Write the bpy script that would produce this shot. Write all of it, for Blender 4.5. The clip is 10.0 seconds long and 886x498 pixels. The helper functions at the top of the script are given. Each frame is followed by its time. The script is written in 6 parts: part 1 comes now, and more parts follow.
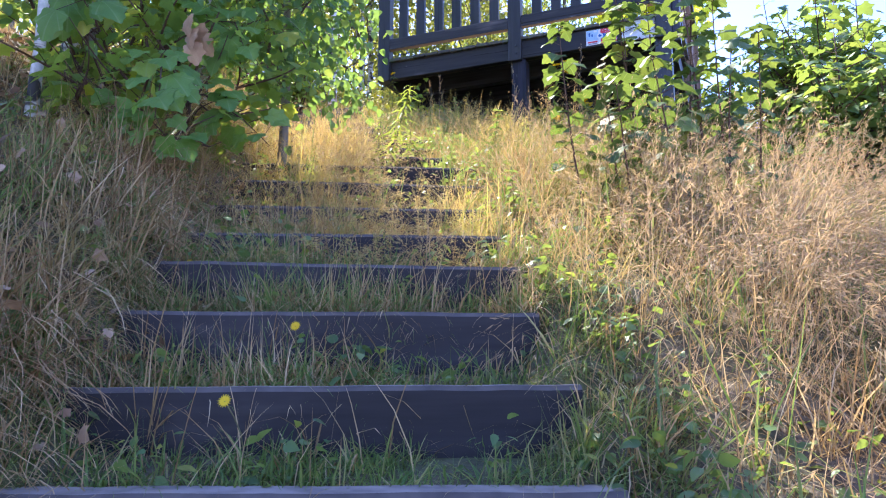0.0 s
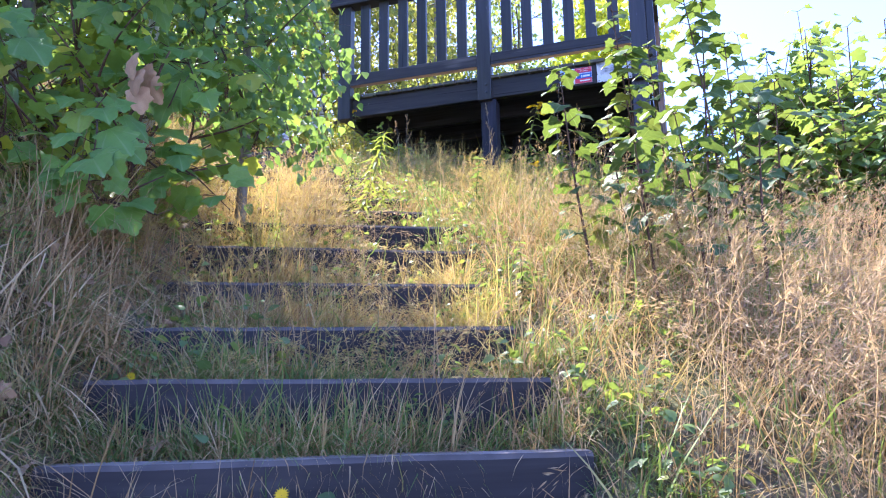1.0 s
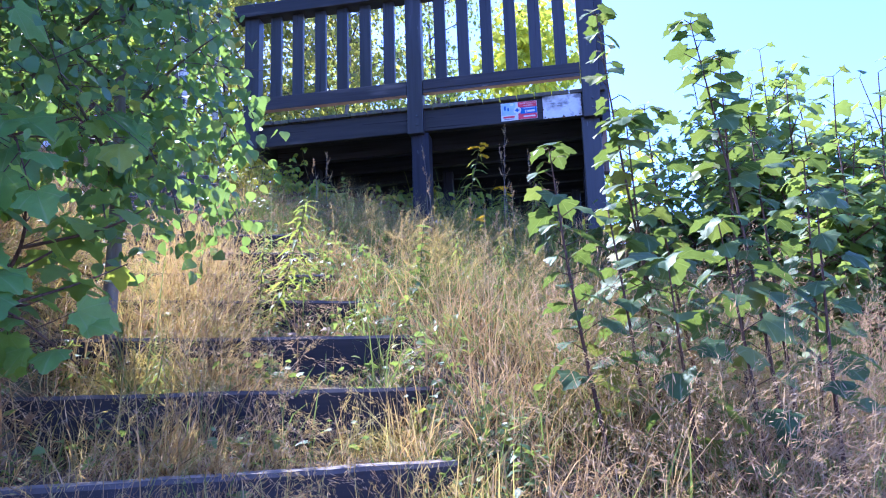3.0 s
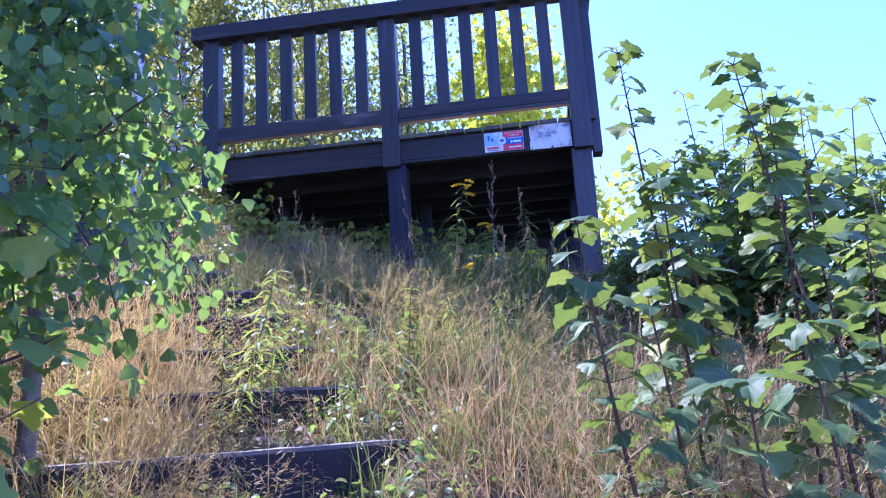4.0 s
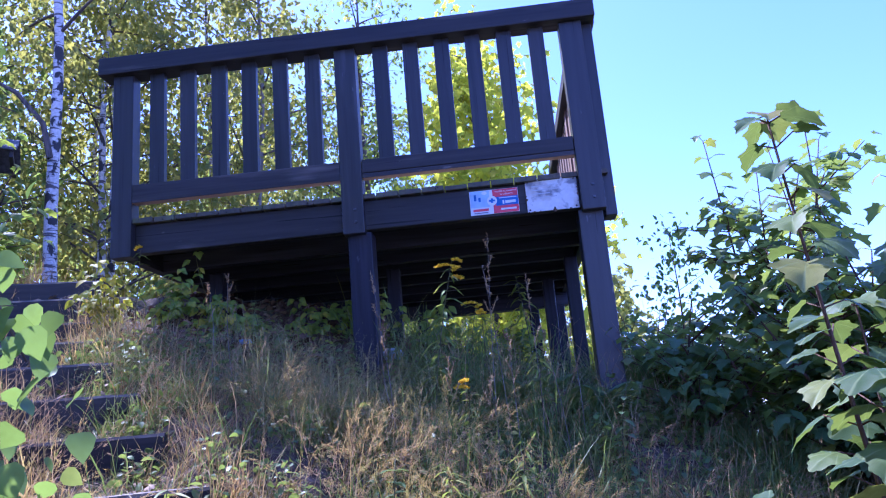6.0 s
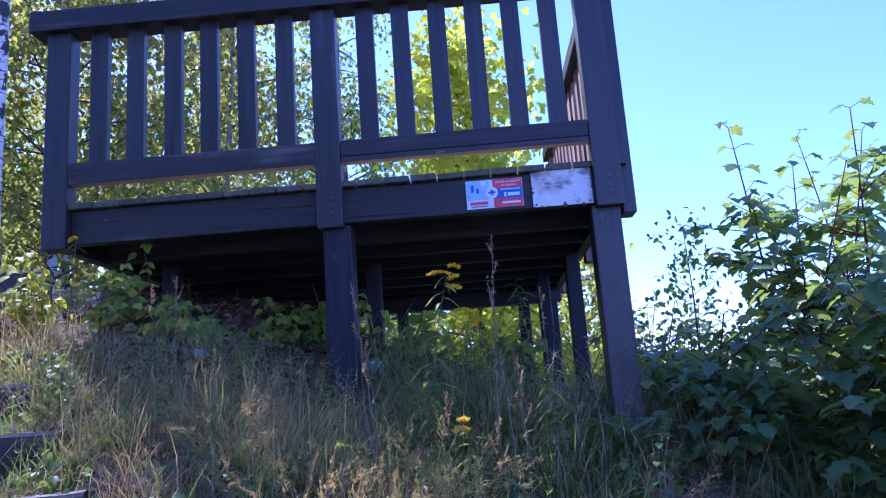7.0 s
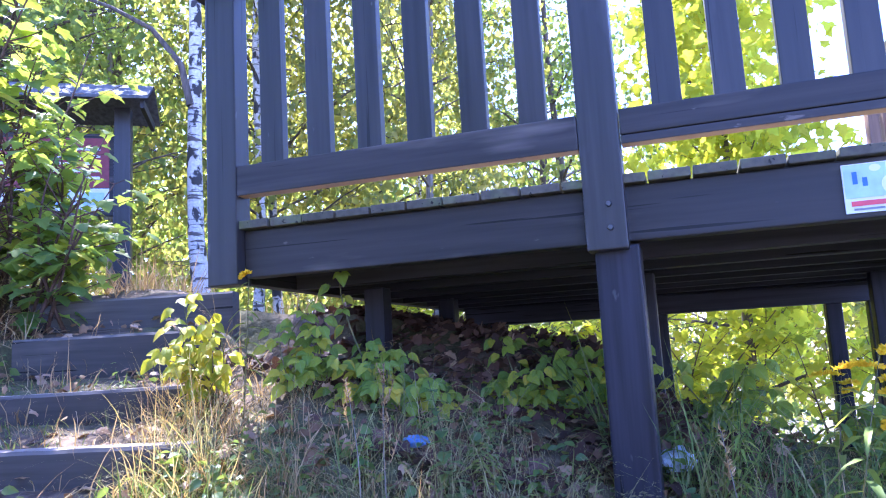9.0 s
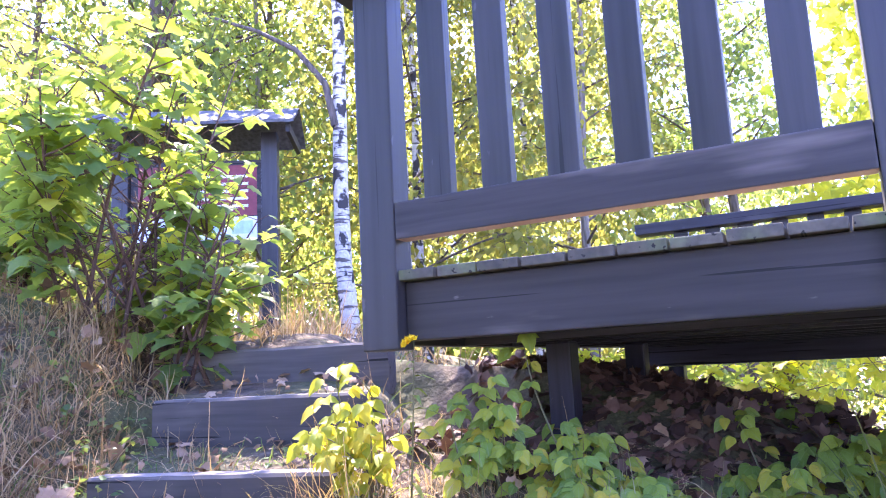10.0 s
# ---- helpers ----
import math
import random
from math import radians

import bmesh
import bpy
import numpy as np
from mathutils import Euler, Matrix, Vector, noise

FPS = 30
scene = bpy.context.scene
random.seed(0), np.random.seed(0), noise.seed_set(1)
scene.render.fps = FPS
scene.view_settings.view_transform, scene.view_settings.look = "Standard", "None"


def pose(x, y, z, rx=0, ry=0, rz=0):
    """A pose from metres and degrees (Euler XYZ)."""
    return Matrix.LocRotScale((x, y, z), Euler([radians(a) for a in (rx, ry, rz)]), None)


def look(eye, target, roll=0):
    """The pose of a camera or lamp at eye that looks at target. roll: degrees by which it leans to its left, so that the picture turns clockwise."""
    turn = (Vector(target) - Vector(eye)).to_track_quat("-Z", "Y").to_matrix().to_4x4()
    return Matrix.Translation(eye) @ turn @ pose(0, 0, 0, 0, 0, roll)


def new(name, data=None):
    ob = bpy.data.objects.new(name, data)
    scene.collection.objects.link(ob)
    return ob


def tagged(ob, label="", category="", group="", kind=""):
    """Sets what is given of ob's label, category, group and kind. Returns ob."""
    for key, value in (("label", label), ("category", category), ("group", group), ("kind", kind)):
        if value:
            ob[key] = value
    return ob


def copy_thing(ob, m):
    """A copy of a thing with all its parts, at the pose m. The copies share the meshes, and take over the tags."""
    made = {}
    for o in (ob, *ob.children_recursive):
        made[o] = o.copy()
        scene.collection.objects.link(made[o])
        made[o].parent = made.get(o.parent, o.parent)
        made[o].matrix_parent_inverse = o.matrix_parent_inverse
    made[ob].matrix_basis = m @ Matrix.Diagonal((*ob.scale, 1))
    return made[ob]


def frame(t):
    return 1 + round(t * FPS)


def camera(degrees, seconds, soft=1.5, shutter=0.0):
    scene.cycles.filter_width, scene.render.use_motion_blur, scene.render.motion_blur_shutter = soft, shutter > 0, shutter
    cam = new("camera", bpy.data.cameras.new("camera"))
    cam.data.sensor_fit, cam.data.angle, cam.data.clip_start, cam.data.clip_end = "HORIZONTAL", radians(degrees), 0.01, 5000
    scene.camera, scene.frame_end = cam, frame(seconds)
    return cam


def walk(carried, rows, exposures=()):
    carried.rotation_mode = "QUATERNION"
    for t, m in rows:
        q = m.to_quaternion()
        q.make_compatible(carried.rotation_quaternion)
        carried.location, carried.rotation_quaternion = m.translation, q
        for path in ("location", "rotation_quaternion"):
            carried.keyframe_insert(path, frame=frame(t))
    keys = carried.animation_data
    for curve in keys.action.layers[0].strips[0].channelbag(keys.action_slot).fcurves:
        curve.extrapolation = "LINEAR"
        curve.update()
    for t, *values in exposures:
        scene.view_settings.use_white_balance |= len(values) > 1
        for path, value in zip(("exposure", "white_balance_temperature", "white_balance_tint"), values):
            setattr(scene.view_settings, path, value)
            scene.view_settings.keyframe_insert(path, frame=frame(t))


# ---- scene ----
cam = camera(61.9, 10.0, soft=1.1)
PATH = [
    (0, (0.131, 0.864, 2.211), (-0.619, 2.69, 2.534), 0.1),
    (0.5, (-0.076, 1.048, 2.363), (-0.743, 2.9, 2.719), 0.4),
    (1, (-0.22, 1.226, 2.506), (-0.829, 3.09, 2.903), -0.8),
    (1.5, (-0.339, 1.393, 2.716), (-0.928, 3.266, 3.098), -1.0),
    (2, (-0.52, 1.525, 2.866), (-1.018, 3.427, 3.233), -0.2),
    (2.5, (-0.552, 1.691, 2.966), (-0.963, 3.609, 3.359), -0.6),
    (2.7, (-0.57, 1.792, 3.033), (-0.964, 3.714, 3.421), -1.2),
    (4, (-0.788, 2.356, 3.495), (-1.059, 4.294, 3.907), -3.4),
    (4.5, (-0.891, 2.551, 3.665), (-1.15, 4.488, 4.09), -3.7),
    (5, (-1.003, 2.807, 3.857), (-1.186, 4.75, 4.294), -3.8),
    (5.5, (-1.029, 3.089, 4.01), (-1.199, 5.025, 4.48), -4.7),
    (7, (-1.165, 3.967, 4.403), (-1.243, 5.926, 4.797), -4.1),
    (7.5, (-1.291, 4.247, 4.589), (-1.386, 6.217, 4.919), -3.1),
    (8, (-1.36, 4.559, 4.691), (-1.514, 6.527, 5.012), -3.0),
    (8.5, (-1.414, 4.905, 4.918), (-1.783, 6.85, 5.202), -3.7),
    (9, (-1.669, 5.222, 5.005), (-2.277, 7.106, 5.286), -3.2),
    (9.5, (-1.851, 5.408, 5.15), (-2.622, 7.228, 5.459), -3.0),
    (10, (-2.064, 5.723, 5.25), (-3.009, 7.456, 5.572), -2.8),
]
# seconds, stops, kelvin, tint: the camera adapts as it climbs out of the shade
EXPOSURES = [
    (0.0, 2.03, 5900, 8), (1.0, 2.22, 5600, 11), (2.0, 2.36, 5150, 16), (2.7, 2.06, 4800, 20), (4.0, 1.71, 4660, 30), (5.0, 1.64, 4600, 36), (5.5, 1.52, 4600, 38),
    (7.0, 1.4, 4580, 32), (8.0, 1.58, 4580, 25), (8.5, 2.16, 4780, 18), (9.0, 2.76, 5200, 21), (10.0, 3.26, 5950, 27),
]
walk(cam, [(t, look(eye, target, roll)) for t, eye, target, roll in PATH], EXPOSURES)

# ---- light ----
SUN_AZ, SUN_EL = radians(-45), radians(52)   # from straight ahead (+y), towards the left
sun_dir = Vector((math.sin(SUN_AZ) * math.cos(SUN_EL), math.cos(SUN_AZ) * math.cos(SUN_EL), math.sin(SUN_EL)))
world = bpy.data.worlds.new("sky")
scene.world = world
world.use_nodes = True
wn = world.node_tree.nodes
sky = wn.new("ShaderNodeTexSky")
sky.sky_type, sky.sun_disc = "NISHITA", False
sky.sun_elevation, sky.sun_rotation = SUN_EL, SUN_AZ
sky.air_density, sky.dust_density, sky.ozone_density = 1.0, 0.5, 6.0
wn["Background"].inputs["Strength"].default_value = 0.15
cast = wn.new("ShaderNodeMix")   # the clear air's slight violet cast
cast.data_type, cast.blend_type = "RGBA", "MULTIPLY"
cast.inputs[0].default_value = 1.0
cast.inputs[7].default_value = (1.03, 0.88, 1.12, 1)
world.node_tree.links.new(sky.outputs[0], cast.inputs[6])
world.node_tree.links.new(cast.outputs[2], wn["Background"].inputs[0])
sun = new("sun", bpy.data.lights.new("sun", "SUN"))
sun.data.energy, sun.data.angle, sun.data.color = 4.5, radians(0.6), (1.0, 0.9, 0.74)
sun.matrix_world = look(sun_dir * 60, (0, 0, 0))

# ---- materials ----
def material(name):
    m = bpy.data.materials.new(name)
    m.use_nodes = True
    nt = m.node_tree
    return m, nt.nodes, nt.links, nt.nodes["Principled BSDF"]


def ramp_of(nodes, stops):
    r = nodes.new("ShaderNodeValToRGB")
    while len(r.color_ramp.elements) < len(stops):
        r.color_ramp.elements.new(0.5)
    for el, (p, c) in zip(r.color_ramp.elements, stops):
        el.position, el.color = p, (*c, 1)
    return r


def noise_of(nodes, links, scale, detail=4, stretch=None):
    co = nodes.new("ShaderNodeTexCoord")
    n = nodes.new("ShaderNodeTexNoise")
    n.inputs["Scale"].default_value, n.inputs["Detail"].default_value = scale, detail
    if stretch:
        mp = nodes.new("ShaderNodeMapping")
        mp.inputs["Scale"].default_value = stretch
        links.new(co.outputs["Object"], mp.inputs[0])
        links.new(mp.outputs[0], n.inputs["Vector"])
    else:
        links.new(co.outputs["Object"], n.inputs["Vector"])
    return n


def mixed(nodes, links, fac, a, b, blend="MIX"):
    m = nodes.new("ShaderNodeMix")
    m.data_type, m.blend_type = "RGBA", blend
    for sock, v in ((m.inputs[0], fac), (m.inputs[6], a), (m.inputs[7], b)):
        if isinstance(v, bpy.types.NodeSocket):
            links.new(v, sock)
        elif isinstance(v, (int, float)):
            sock.default_value = v
        else:
            sock.default_value = (*v, 1)
    return m.outputs[2]


def bumped(nodes, links, bsdf, height, strength, distance=0.01):
    b = nodes.new("ShaderNodeBump")
    b.inputs["Strength"].default_value, b.inputs["Distance"].default_value = strength, distance
    links.new(height, b.inputs["Height"])
    links.new(b.outputs[0], bsdf.inputs["Normal"])


def wood(name, dark, light, axis, rough=0.55, wear=(0.2, 0.19, 0.19), wear_at=0.66, rand=0.5, cracks=0.665):
    m, n, l, p = material(name)
    st = [34, 34, 34]
    st[axis] = 1.6
    grain = noise_of(n, l, 1.0, 6, st)
    st2 = [7, 7, 7]
    st2[axis] = 1.2
    blotch = noise_of(n, l, 1.0, 4, st2)
    g = ramp_of(n, [(0.22, dark), (0.8, light)])
    l.new(grain.outputs[0], g.inputs[0])
    w = ramp_of(n, [(wear_at, (0, 0, 0)), (min(wear_at + 0.16, 1), (1, 1, 1))])
    l.new(blotch.outputs[0], w.inputs[0])
    mult = n.new("ShaderNodeMath"); mult.operation = "MULTIPLY"
    l.new(w.outputs[0], mult.inputs[0]); l.new(grain.outputs[0], mult.inputs[1])
    col = mixed(n, l, mult.outputs[0], g.outputs[0], wear)
    st3 = [55, 55, 55]
    st3[axis] = 1.1
    split = noise_of(n, l, 1.0, 2, st3)
    cr = ramp_of(n, [(cracks, (0, 0, 0)), (cracks + 0.025, (1, 1, 1))])
    l.new(split.outputs[0], cr.inputs[0])
    col = mixed(n, l, cr.outputs[0], col, tuple(0.25 * c for c in dark))
    st4 = [26, 26, 26]
    st4[axis] = 9
    scuff = noise_of(n, l, 1.0, 8, st4)
    sr = ramp_of(n, [(0.7, (0, 0, 0)), (0.74, (0.5, 0.5, 0.5))])
    l.new(scuff.outputs[0], sr.inputs[0])
    col = mixed(n, l, sr.outputs[0], col, wear)
    oi = n.new("ShaderNodeObjectInfo")
    hs = n.new("ShaderNodeHueSaturation")
    mr = n.new("ShaderNodeMapRange")
    mr.inputs["To Min"].default_value, mr.inputs["To Max"].default_value = 1 - rand * 0.5, 1 + rand * 0.5
    l.new(oi.outputs["Random"], mr.inputs[0]); l.new(mr.outputs[0], hs.inputs["Value"])
    l.new(col, hs.inputs["Color"]); l.new(hs.outputs[0], p.inputs["Base Color"])
    rr = n.new("ShaderNodeMapRange")
    rr.inputs["To Min"].default_value, rr.inputs["To Max"].default_value = rough - 0.1, rough + 0.22
    l.new(grain.outputs[0], rr.inputs[0]); l.new(rr.outputs[0], p.inputs["Roughness"])
    bumped(n, l, p, grain.outputs[0], 0.32, 0.003)
    return m


DARK, LITE = (0.0138, 0.0126, 0.013), (0.043, 0.039, 0.0415)
wood_x = wood("stained_wood_x", tuple(0.85 * c for c in DARK), (0.05, 0.043, 0.043), 0, 0.55, (0.2, 0.17, 0.15), 0.57)
wood_y = wood("stained_wood_y", DARK, LITE, 1)
wood_z = wood("stained_wood_z", DARK, LITE, 2, 0.46, (0.12, 0.112, 0.12), 0.62)
for m_ in (wood_x, wood_y, wood_z):   # glossy stain
    m_.node_tree.nodes["Principled BSDF"].inputs["Coat Weight"].default_value = 0.3 if m_ is wood_z else 0.08
    m_.node_tree.nodes["Principled BSDF"].inputs["Coat Roughness"].default_value = 0.3
# Near-black wood for most standing posts, dark wood for joists and bearer.
wood_black = wood("black_post_wood", (0.008, 0.008, 0.012), (0.036, 0.034, 0.05), 2, 0.36, (0.09, 0.085, 0.09), 0.66)
wood_dark_x = wood("dark_joist_wood", (0.018, 0.018, 0.024), (0.06, 0.057, 0.075), 0, 0.5, (0.06, 0.055, 0.06), 0.68)
for m_ in (wood_black, wood_dark_x):
    m_.node_tree.nodes["Principled BSDF"].inputs["Specular IOR Level"].default_value = 0.25
for m_ in (wood_x, wood_y, wood_z):
    m_.node_tree.nodes["Principled BSDF"].inputs["Specular IOR Level"].default_value = 0.4
wood_deck = wood("deck_board_wood", (0.05, 0.045, 0.035), (0.13, 0.115, 0.085), 1, 0.7, (0.12, 0.15, 0.06), 0.5)
wood_step = wood("tarred_step_wood", (0.02, 0.0178, 0.019), (0.058, 0.051, 0.052), 0, 0.65, (0.15, 0.13, 0.12), 0.62, 0.5, 0.74)
# Weathered side railing; the sun on its inner faces is put into the brown.
wood_side = wood("sunlit_weathered_rail_wood", (0.12, 0.07, 0.045), (0.3, 0.19, 0.13), 2, 0.7, (0.4, 0.32, 0.26), 0.6)


def step_finish(m):
    """Blends a pale tan into the upward faces of the boards, in noisy patches."""
    n, l = m.node_tree.nodes, m.node_tree.links
    p = n["Principled BSDF"]
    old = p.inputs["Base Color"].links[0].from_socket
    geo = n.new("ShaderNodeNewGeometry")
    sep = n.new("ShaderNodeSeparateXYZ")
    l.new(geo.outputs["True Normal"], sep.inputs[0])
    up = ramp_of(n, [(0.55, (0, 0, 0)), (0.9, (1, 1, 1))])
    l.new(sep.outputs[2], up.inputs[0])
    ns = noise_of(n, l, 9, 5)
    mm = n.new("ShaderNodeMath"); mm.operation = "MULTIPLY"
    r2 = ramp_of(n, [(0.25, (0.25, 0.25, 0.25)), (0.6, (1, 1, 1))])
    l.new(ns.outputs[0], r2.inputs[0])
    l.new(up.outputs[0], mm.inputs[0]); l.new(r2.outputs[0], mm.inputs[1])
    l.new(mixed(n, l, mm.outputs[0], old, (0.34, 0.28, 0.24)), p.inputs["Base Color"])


wood_step_dry = wood("weathered_step_wood", (0.045, 0.04, 0.038), (0.115, 0.102, 0.095), 0, 0.75, (0.22, 0.19, 0.17), 0.6)
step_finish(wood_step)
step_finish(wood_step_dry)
wood_step.node_tree.nodes["Principled BSDF"].inputs["Specular IOR Level"].default_value = 0.2


def raw_below(name, raw):
    """Stained plank whose underside was left bare."""
    m = wood_x.copy()
    m.name = name
    n, l = m.node_tree.nodes, m.node_tree.links
    p = n["Principled BSDF"]
    old = p.inputs["Base Color"].links[0].from_socket
    geo, sep = n.new("ShaderNodeNewGeometry"), n.new("ShaderNodeSeparateXYZ")
    l.new(geo.outputs["True Normal"], sep.inputs[0])
    r = ramp_of(n, [(0.1, (1, 1, 1)), (0.2, (0, 0, 0))])
    mp = n.new("ShaderNodeMapRange"); mp.inputs["From Min"].default_value = -1.0
    l.new(sep.outputs[2], mp.inputs[0]); l.new(mp.outputs[0], r.inputs[0])
    l.new(mixed(n, l, r.outputs[0], old, raw), p.inputs["Base Color"])
    return m


wood_rail = raw_below("half_stained_rail_wood", (0.42, 0.25, 0.17))


def leafy(name, stops, through_col, trans=0.45, rough=0.45, island=True, patch=()):
    """Thin leaf: gloss on top, light coming through, and each leaf its own hue."""
    m, n, l, p = material(name)
    if island:
        src = n.new("ShaderNodeNewGeometry").outputs["Random Per Island"]
    else:
        src = n.new("ShaderNodeObjectInfo").outputs["Random"]
    r = ramp_of(n, stops)
    l.new(src, r.inputs[0])
    base_col = r.outputs[0]
    for sc, lo, other in patch:   # stretches of another hue across the slope
        pn = noise_of(n, l, sc, 3)
        pr = ramp_of(n, [(lo, (0, 0, 0)), (lo + 0.12, (0.85, 0.85, 0.85))])
        l.new(pn.outputs[0], pr.inputs[0])
        base_col = mixed(n, l, pr.outputs[0], base_col, other)
    ns = noise_of(n, l, 3.0, 3)
    fine = noise_of(n, l, 60.0, 3)
    c1 = mixed(n, l, 0.35, base_col, ns.outputs[0], "OVERLAY")
    c2 = mixed(n, l, 0.25, c1, fine.outputs[0], "OVERLAY")
    l.new(c2, p.inputs["Base Color"])
    p.inputs["Roughness"].default_value = rough
    p.inputs["Specular IOR Level"].default_value = 0.35
    tr = n.new("ShaderNodeBsdfTranslucent")
    l.new(mixed(n, l, 0.55, c2, through_col), tr.inputs[0])
    mx = n.new("ShaderNodeMixShader")
    mx.inputs[0].default_value = trans
    l.new(p.outputs[0], mx.inputs[1]); l.new(tr.outputs[0], mx.inputs[2])
    l.new(mx.outputs[0], n["Material Output"].inputs[0])
    return m


leaf_maple = leafy("maple_leaf", [(0.0, (0.065, 0.13, 0.055)), (0.5, (0.105, 0.18, 0.07)), (0.88, (0.17, 0.24, 0.075)), (1.0, (0.36, 0.32, 0.06))], (0.52, 0.62, 0.07), 0.42, 0.45)
leaf_maple_one = leafy("maple_leaf_single", [(0.0, (0.045, 0.09, 0.04)), (0.5, (0.085, 0.14, 0.055)), (0.85, (0.15, 0.2, 0.065)), (1.0, (0.3, 0.27, 0.07))], (0.36, 0.46, 0.05), 0.34, 0.52, False)
leaf_birch = leafy("birch_leaf", [(0.0, (0.05, 0.115, 0.06)), (0.5, (0.09, 0.175, 0.075)), (0.85, (0.16, 0.25, 0.075)), (1.0, (0.38, 0.36, 0.06))], (0.5, 0.7, 0.08), 0.42, 0.3)
leaf_far = leafy("far_birch_leaf", [(0.0, (0.055, 0.1, 0.035)), (0.5, (0.12, 0.17, 0.045)), (0.8, (0.22, 0.23, 0.055)), (1.0, (0.42, 0.33, 0.06))], (0.75, 0.7, 0.11), 0.52, 0.5)
leaf_gold = leafy("yellow_maple_leaf", [(0.0, (0.16, 0.25, 0.035)), (0.5, (0.38, 0.42, 0.04)), (1.0, (0.6, 0.52, 0.04))], (0.95, 0.95, 0.06), 0.68, 0.5)
leaf_berry = leafy("raspberry_leaf", [(0.0, (0.1, 0.2, 0.05)), (0.4, (0.2, 0.31, 0.055)), (0.75, (0.34, 0.4, 0.05)), (1.0, (0.56, 0.44, 0.05))], (0.68, 0.72, 0.03), 0.42, 0.5, False)
leaf_berry_gold = leafy("yellow_raspberry_leaf", [(0.0, (0.2, 0.28, 0.03)), (0.4, (0.36, 0.38, 0.03)), (1.0, (0.56, 0.43, 0.03))], (0.72, 0.68, 0.02), 0.42, 0.6, False)
leaf_shrub = leafy("shrub_maple_leaf", [(0.0, (0.075, 0.15, 0.05)), (0.5, (0.125, 0.22, 0.065)), (0.8, (0.24, 0.33, 0.07)), (1.0, (0.62, 0.54, 0.05))], (0.68, 0.78, 0.07), 0.5, 0.5)
leaf_shrub_one = leafy("broad_maple_leaf", [(0.0, (0.1, 0.2, 0.05)), (0.6, (0.15, 0.27, 0.065)), (0.93, (0.22, 0.33, 0.07)), (1.0, (0.45, 0.4, 0.06))], (0.5, 0.72, 0.07), 0.42, 0.5, False)
leaf_mid = leafy("wood_green_leaf", [(0.0, (0.06, 0.12, 0.03)), (0.6, (0.12, 0.19, 0.045)), (1.0, (0.22, 0.27, 0.06))], (0.55, 0.65, 0.1), 0.48, 0.5)
leaf_dead = leafy("dead_leaf", [(0.0, (0.13, 0.07, 0.035)), (0.5, (0.28, 0.165, 0.085)), (1.0, (0.48, 0.33, 0.21))], (0.45, 0.24, 0.1), 0.15, 0.7)
leaf_weed = leafy("goldenrod_leaf", [(0.0, (0.13, 0.2, 0.05)), (0.5, (0.22, 0.29, 0.06)), (1.0, (0.4, 0.38, 0.08))], (0.6, 0.65, 0.08), 0.4, 0.6)
grass_dry = leafy("dry_grass", [(0.0, (0.25, 0.13, 0.06)), (0.4, (0.42, 0.26, 0.125)), (0.8, (0.55, 0.38, 0.21)), (1.0, (0.62, 0.49, 0.3))], (0.76, 0.5, 0.18), 0.4, 0.6, True, ((1.4, 0.52, (0.24, 0.25, 0.07)), (6.0, 0.53, (0.23, 0.115, 0.05)), (3.0, 0.58, (0.15, 0.09, 0.045))))
grass_thatch = leafy("brown_thatch", [(0.0, (0.07, 0.042, 0.024)), (0.6, (0.15, 0.09, 0.05)), (1.0, (0.26, 0.17, 0.09))], (0.3, 0.2, 0.08), 0.2, 0.8)
grass_gold = leafy("golden_grass", [(0.0, (0.34, 0.18, 0.07)), (0.4, (0.54, 0.35, 0.14)), (0.8, (0.64, 0.5, 0.22)), (1.0, (0.42, 0.46, 0.1))], (0.85, 0.6, 0.18), 0.42, 0.55, True, ((2.6, 0.53, (0.4, 0.38, 0.07)), (4.0, 0.57, (0.2, 0.11, 0.05))))
grass_plume = leafy("pale_grass_plume", [(0.0, (0.31, 0.19, 0.095)), (0.5, (0.44, 0.3, 0.16)), (1.0, (0.55, 0.42, 0.26))], (0.68, 0.46, 0.23), 0.42, 0.65, True, ((1.1, 0.6, (0.5, 0.33, 0.16)), (5.0, 0.56, (0.34, 0.19, 0.12))))
grass_wisp = leafy("wispy_grass", [(0.0, (0.14, 0.14, 0.055)), (0.5, (0.27, 0.25, 0.1)), (1.0, (0.44, 0.39, 0.2))], (0.45, 0.42, 0.15), 0.35, 0.65, True, ((2.4, 0.56, (0.16, 0.18, 0.06)),))
grass_straw = leafy("dead_straw", [(0.0, (0.19, 0.11, 0.045)), (0.5, (0.41, 0.275, 0.13)), (1.0, (0.62, 0.47, 0.27))], (0.66, 0.44, 0.17), 0.3, 0.7, True, ((2.2, 0.58, (0.27, 0.15, 0.065)), (1.3, 0.57, (0.2, 0.2, 0.06))))
grass_green = leafy("green_grass", [(0.0, (0.06, 0.12, 0.035)), (0.5, (0.12, 0.19, 0.05)), (0.8, (0.21, 0.25, 0.07)), (1.0, (0.42, 0.34, 0.15))], (0.42, 0.52, 0.09), 0.36, 0.5, True, ((1.7, 0.55, (0.3, 0.24, 0.09)), (4.0, 0.6, (0.04, 0.07, 0.025))))
flower_yellow = leafy("yellow_petal", [(0.0, (0.75, 0.5, 0.01)), (1.0, (0.85, 0.6, 0.02))], (0.9, 0.6, 0.02), 0.3, 0.5)
stem_green = leafy("green_stem", [(0.0, (0.09, 0.11, 0.04)), (1.0, (0.16, 0.13, 0.06))], (0.2, 0.2, 0.05), 0.05, 0.5)


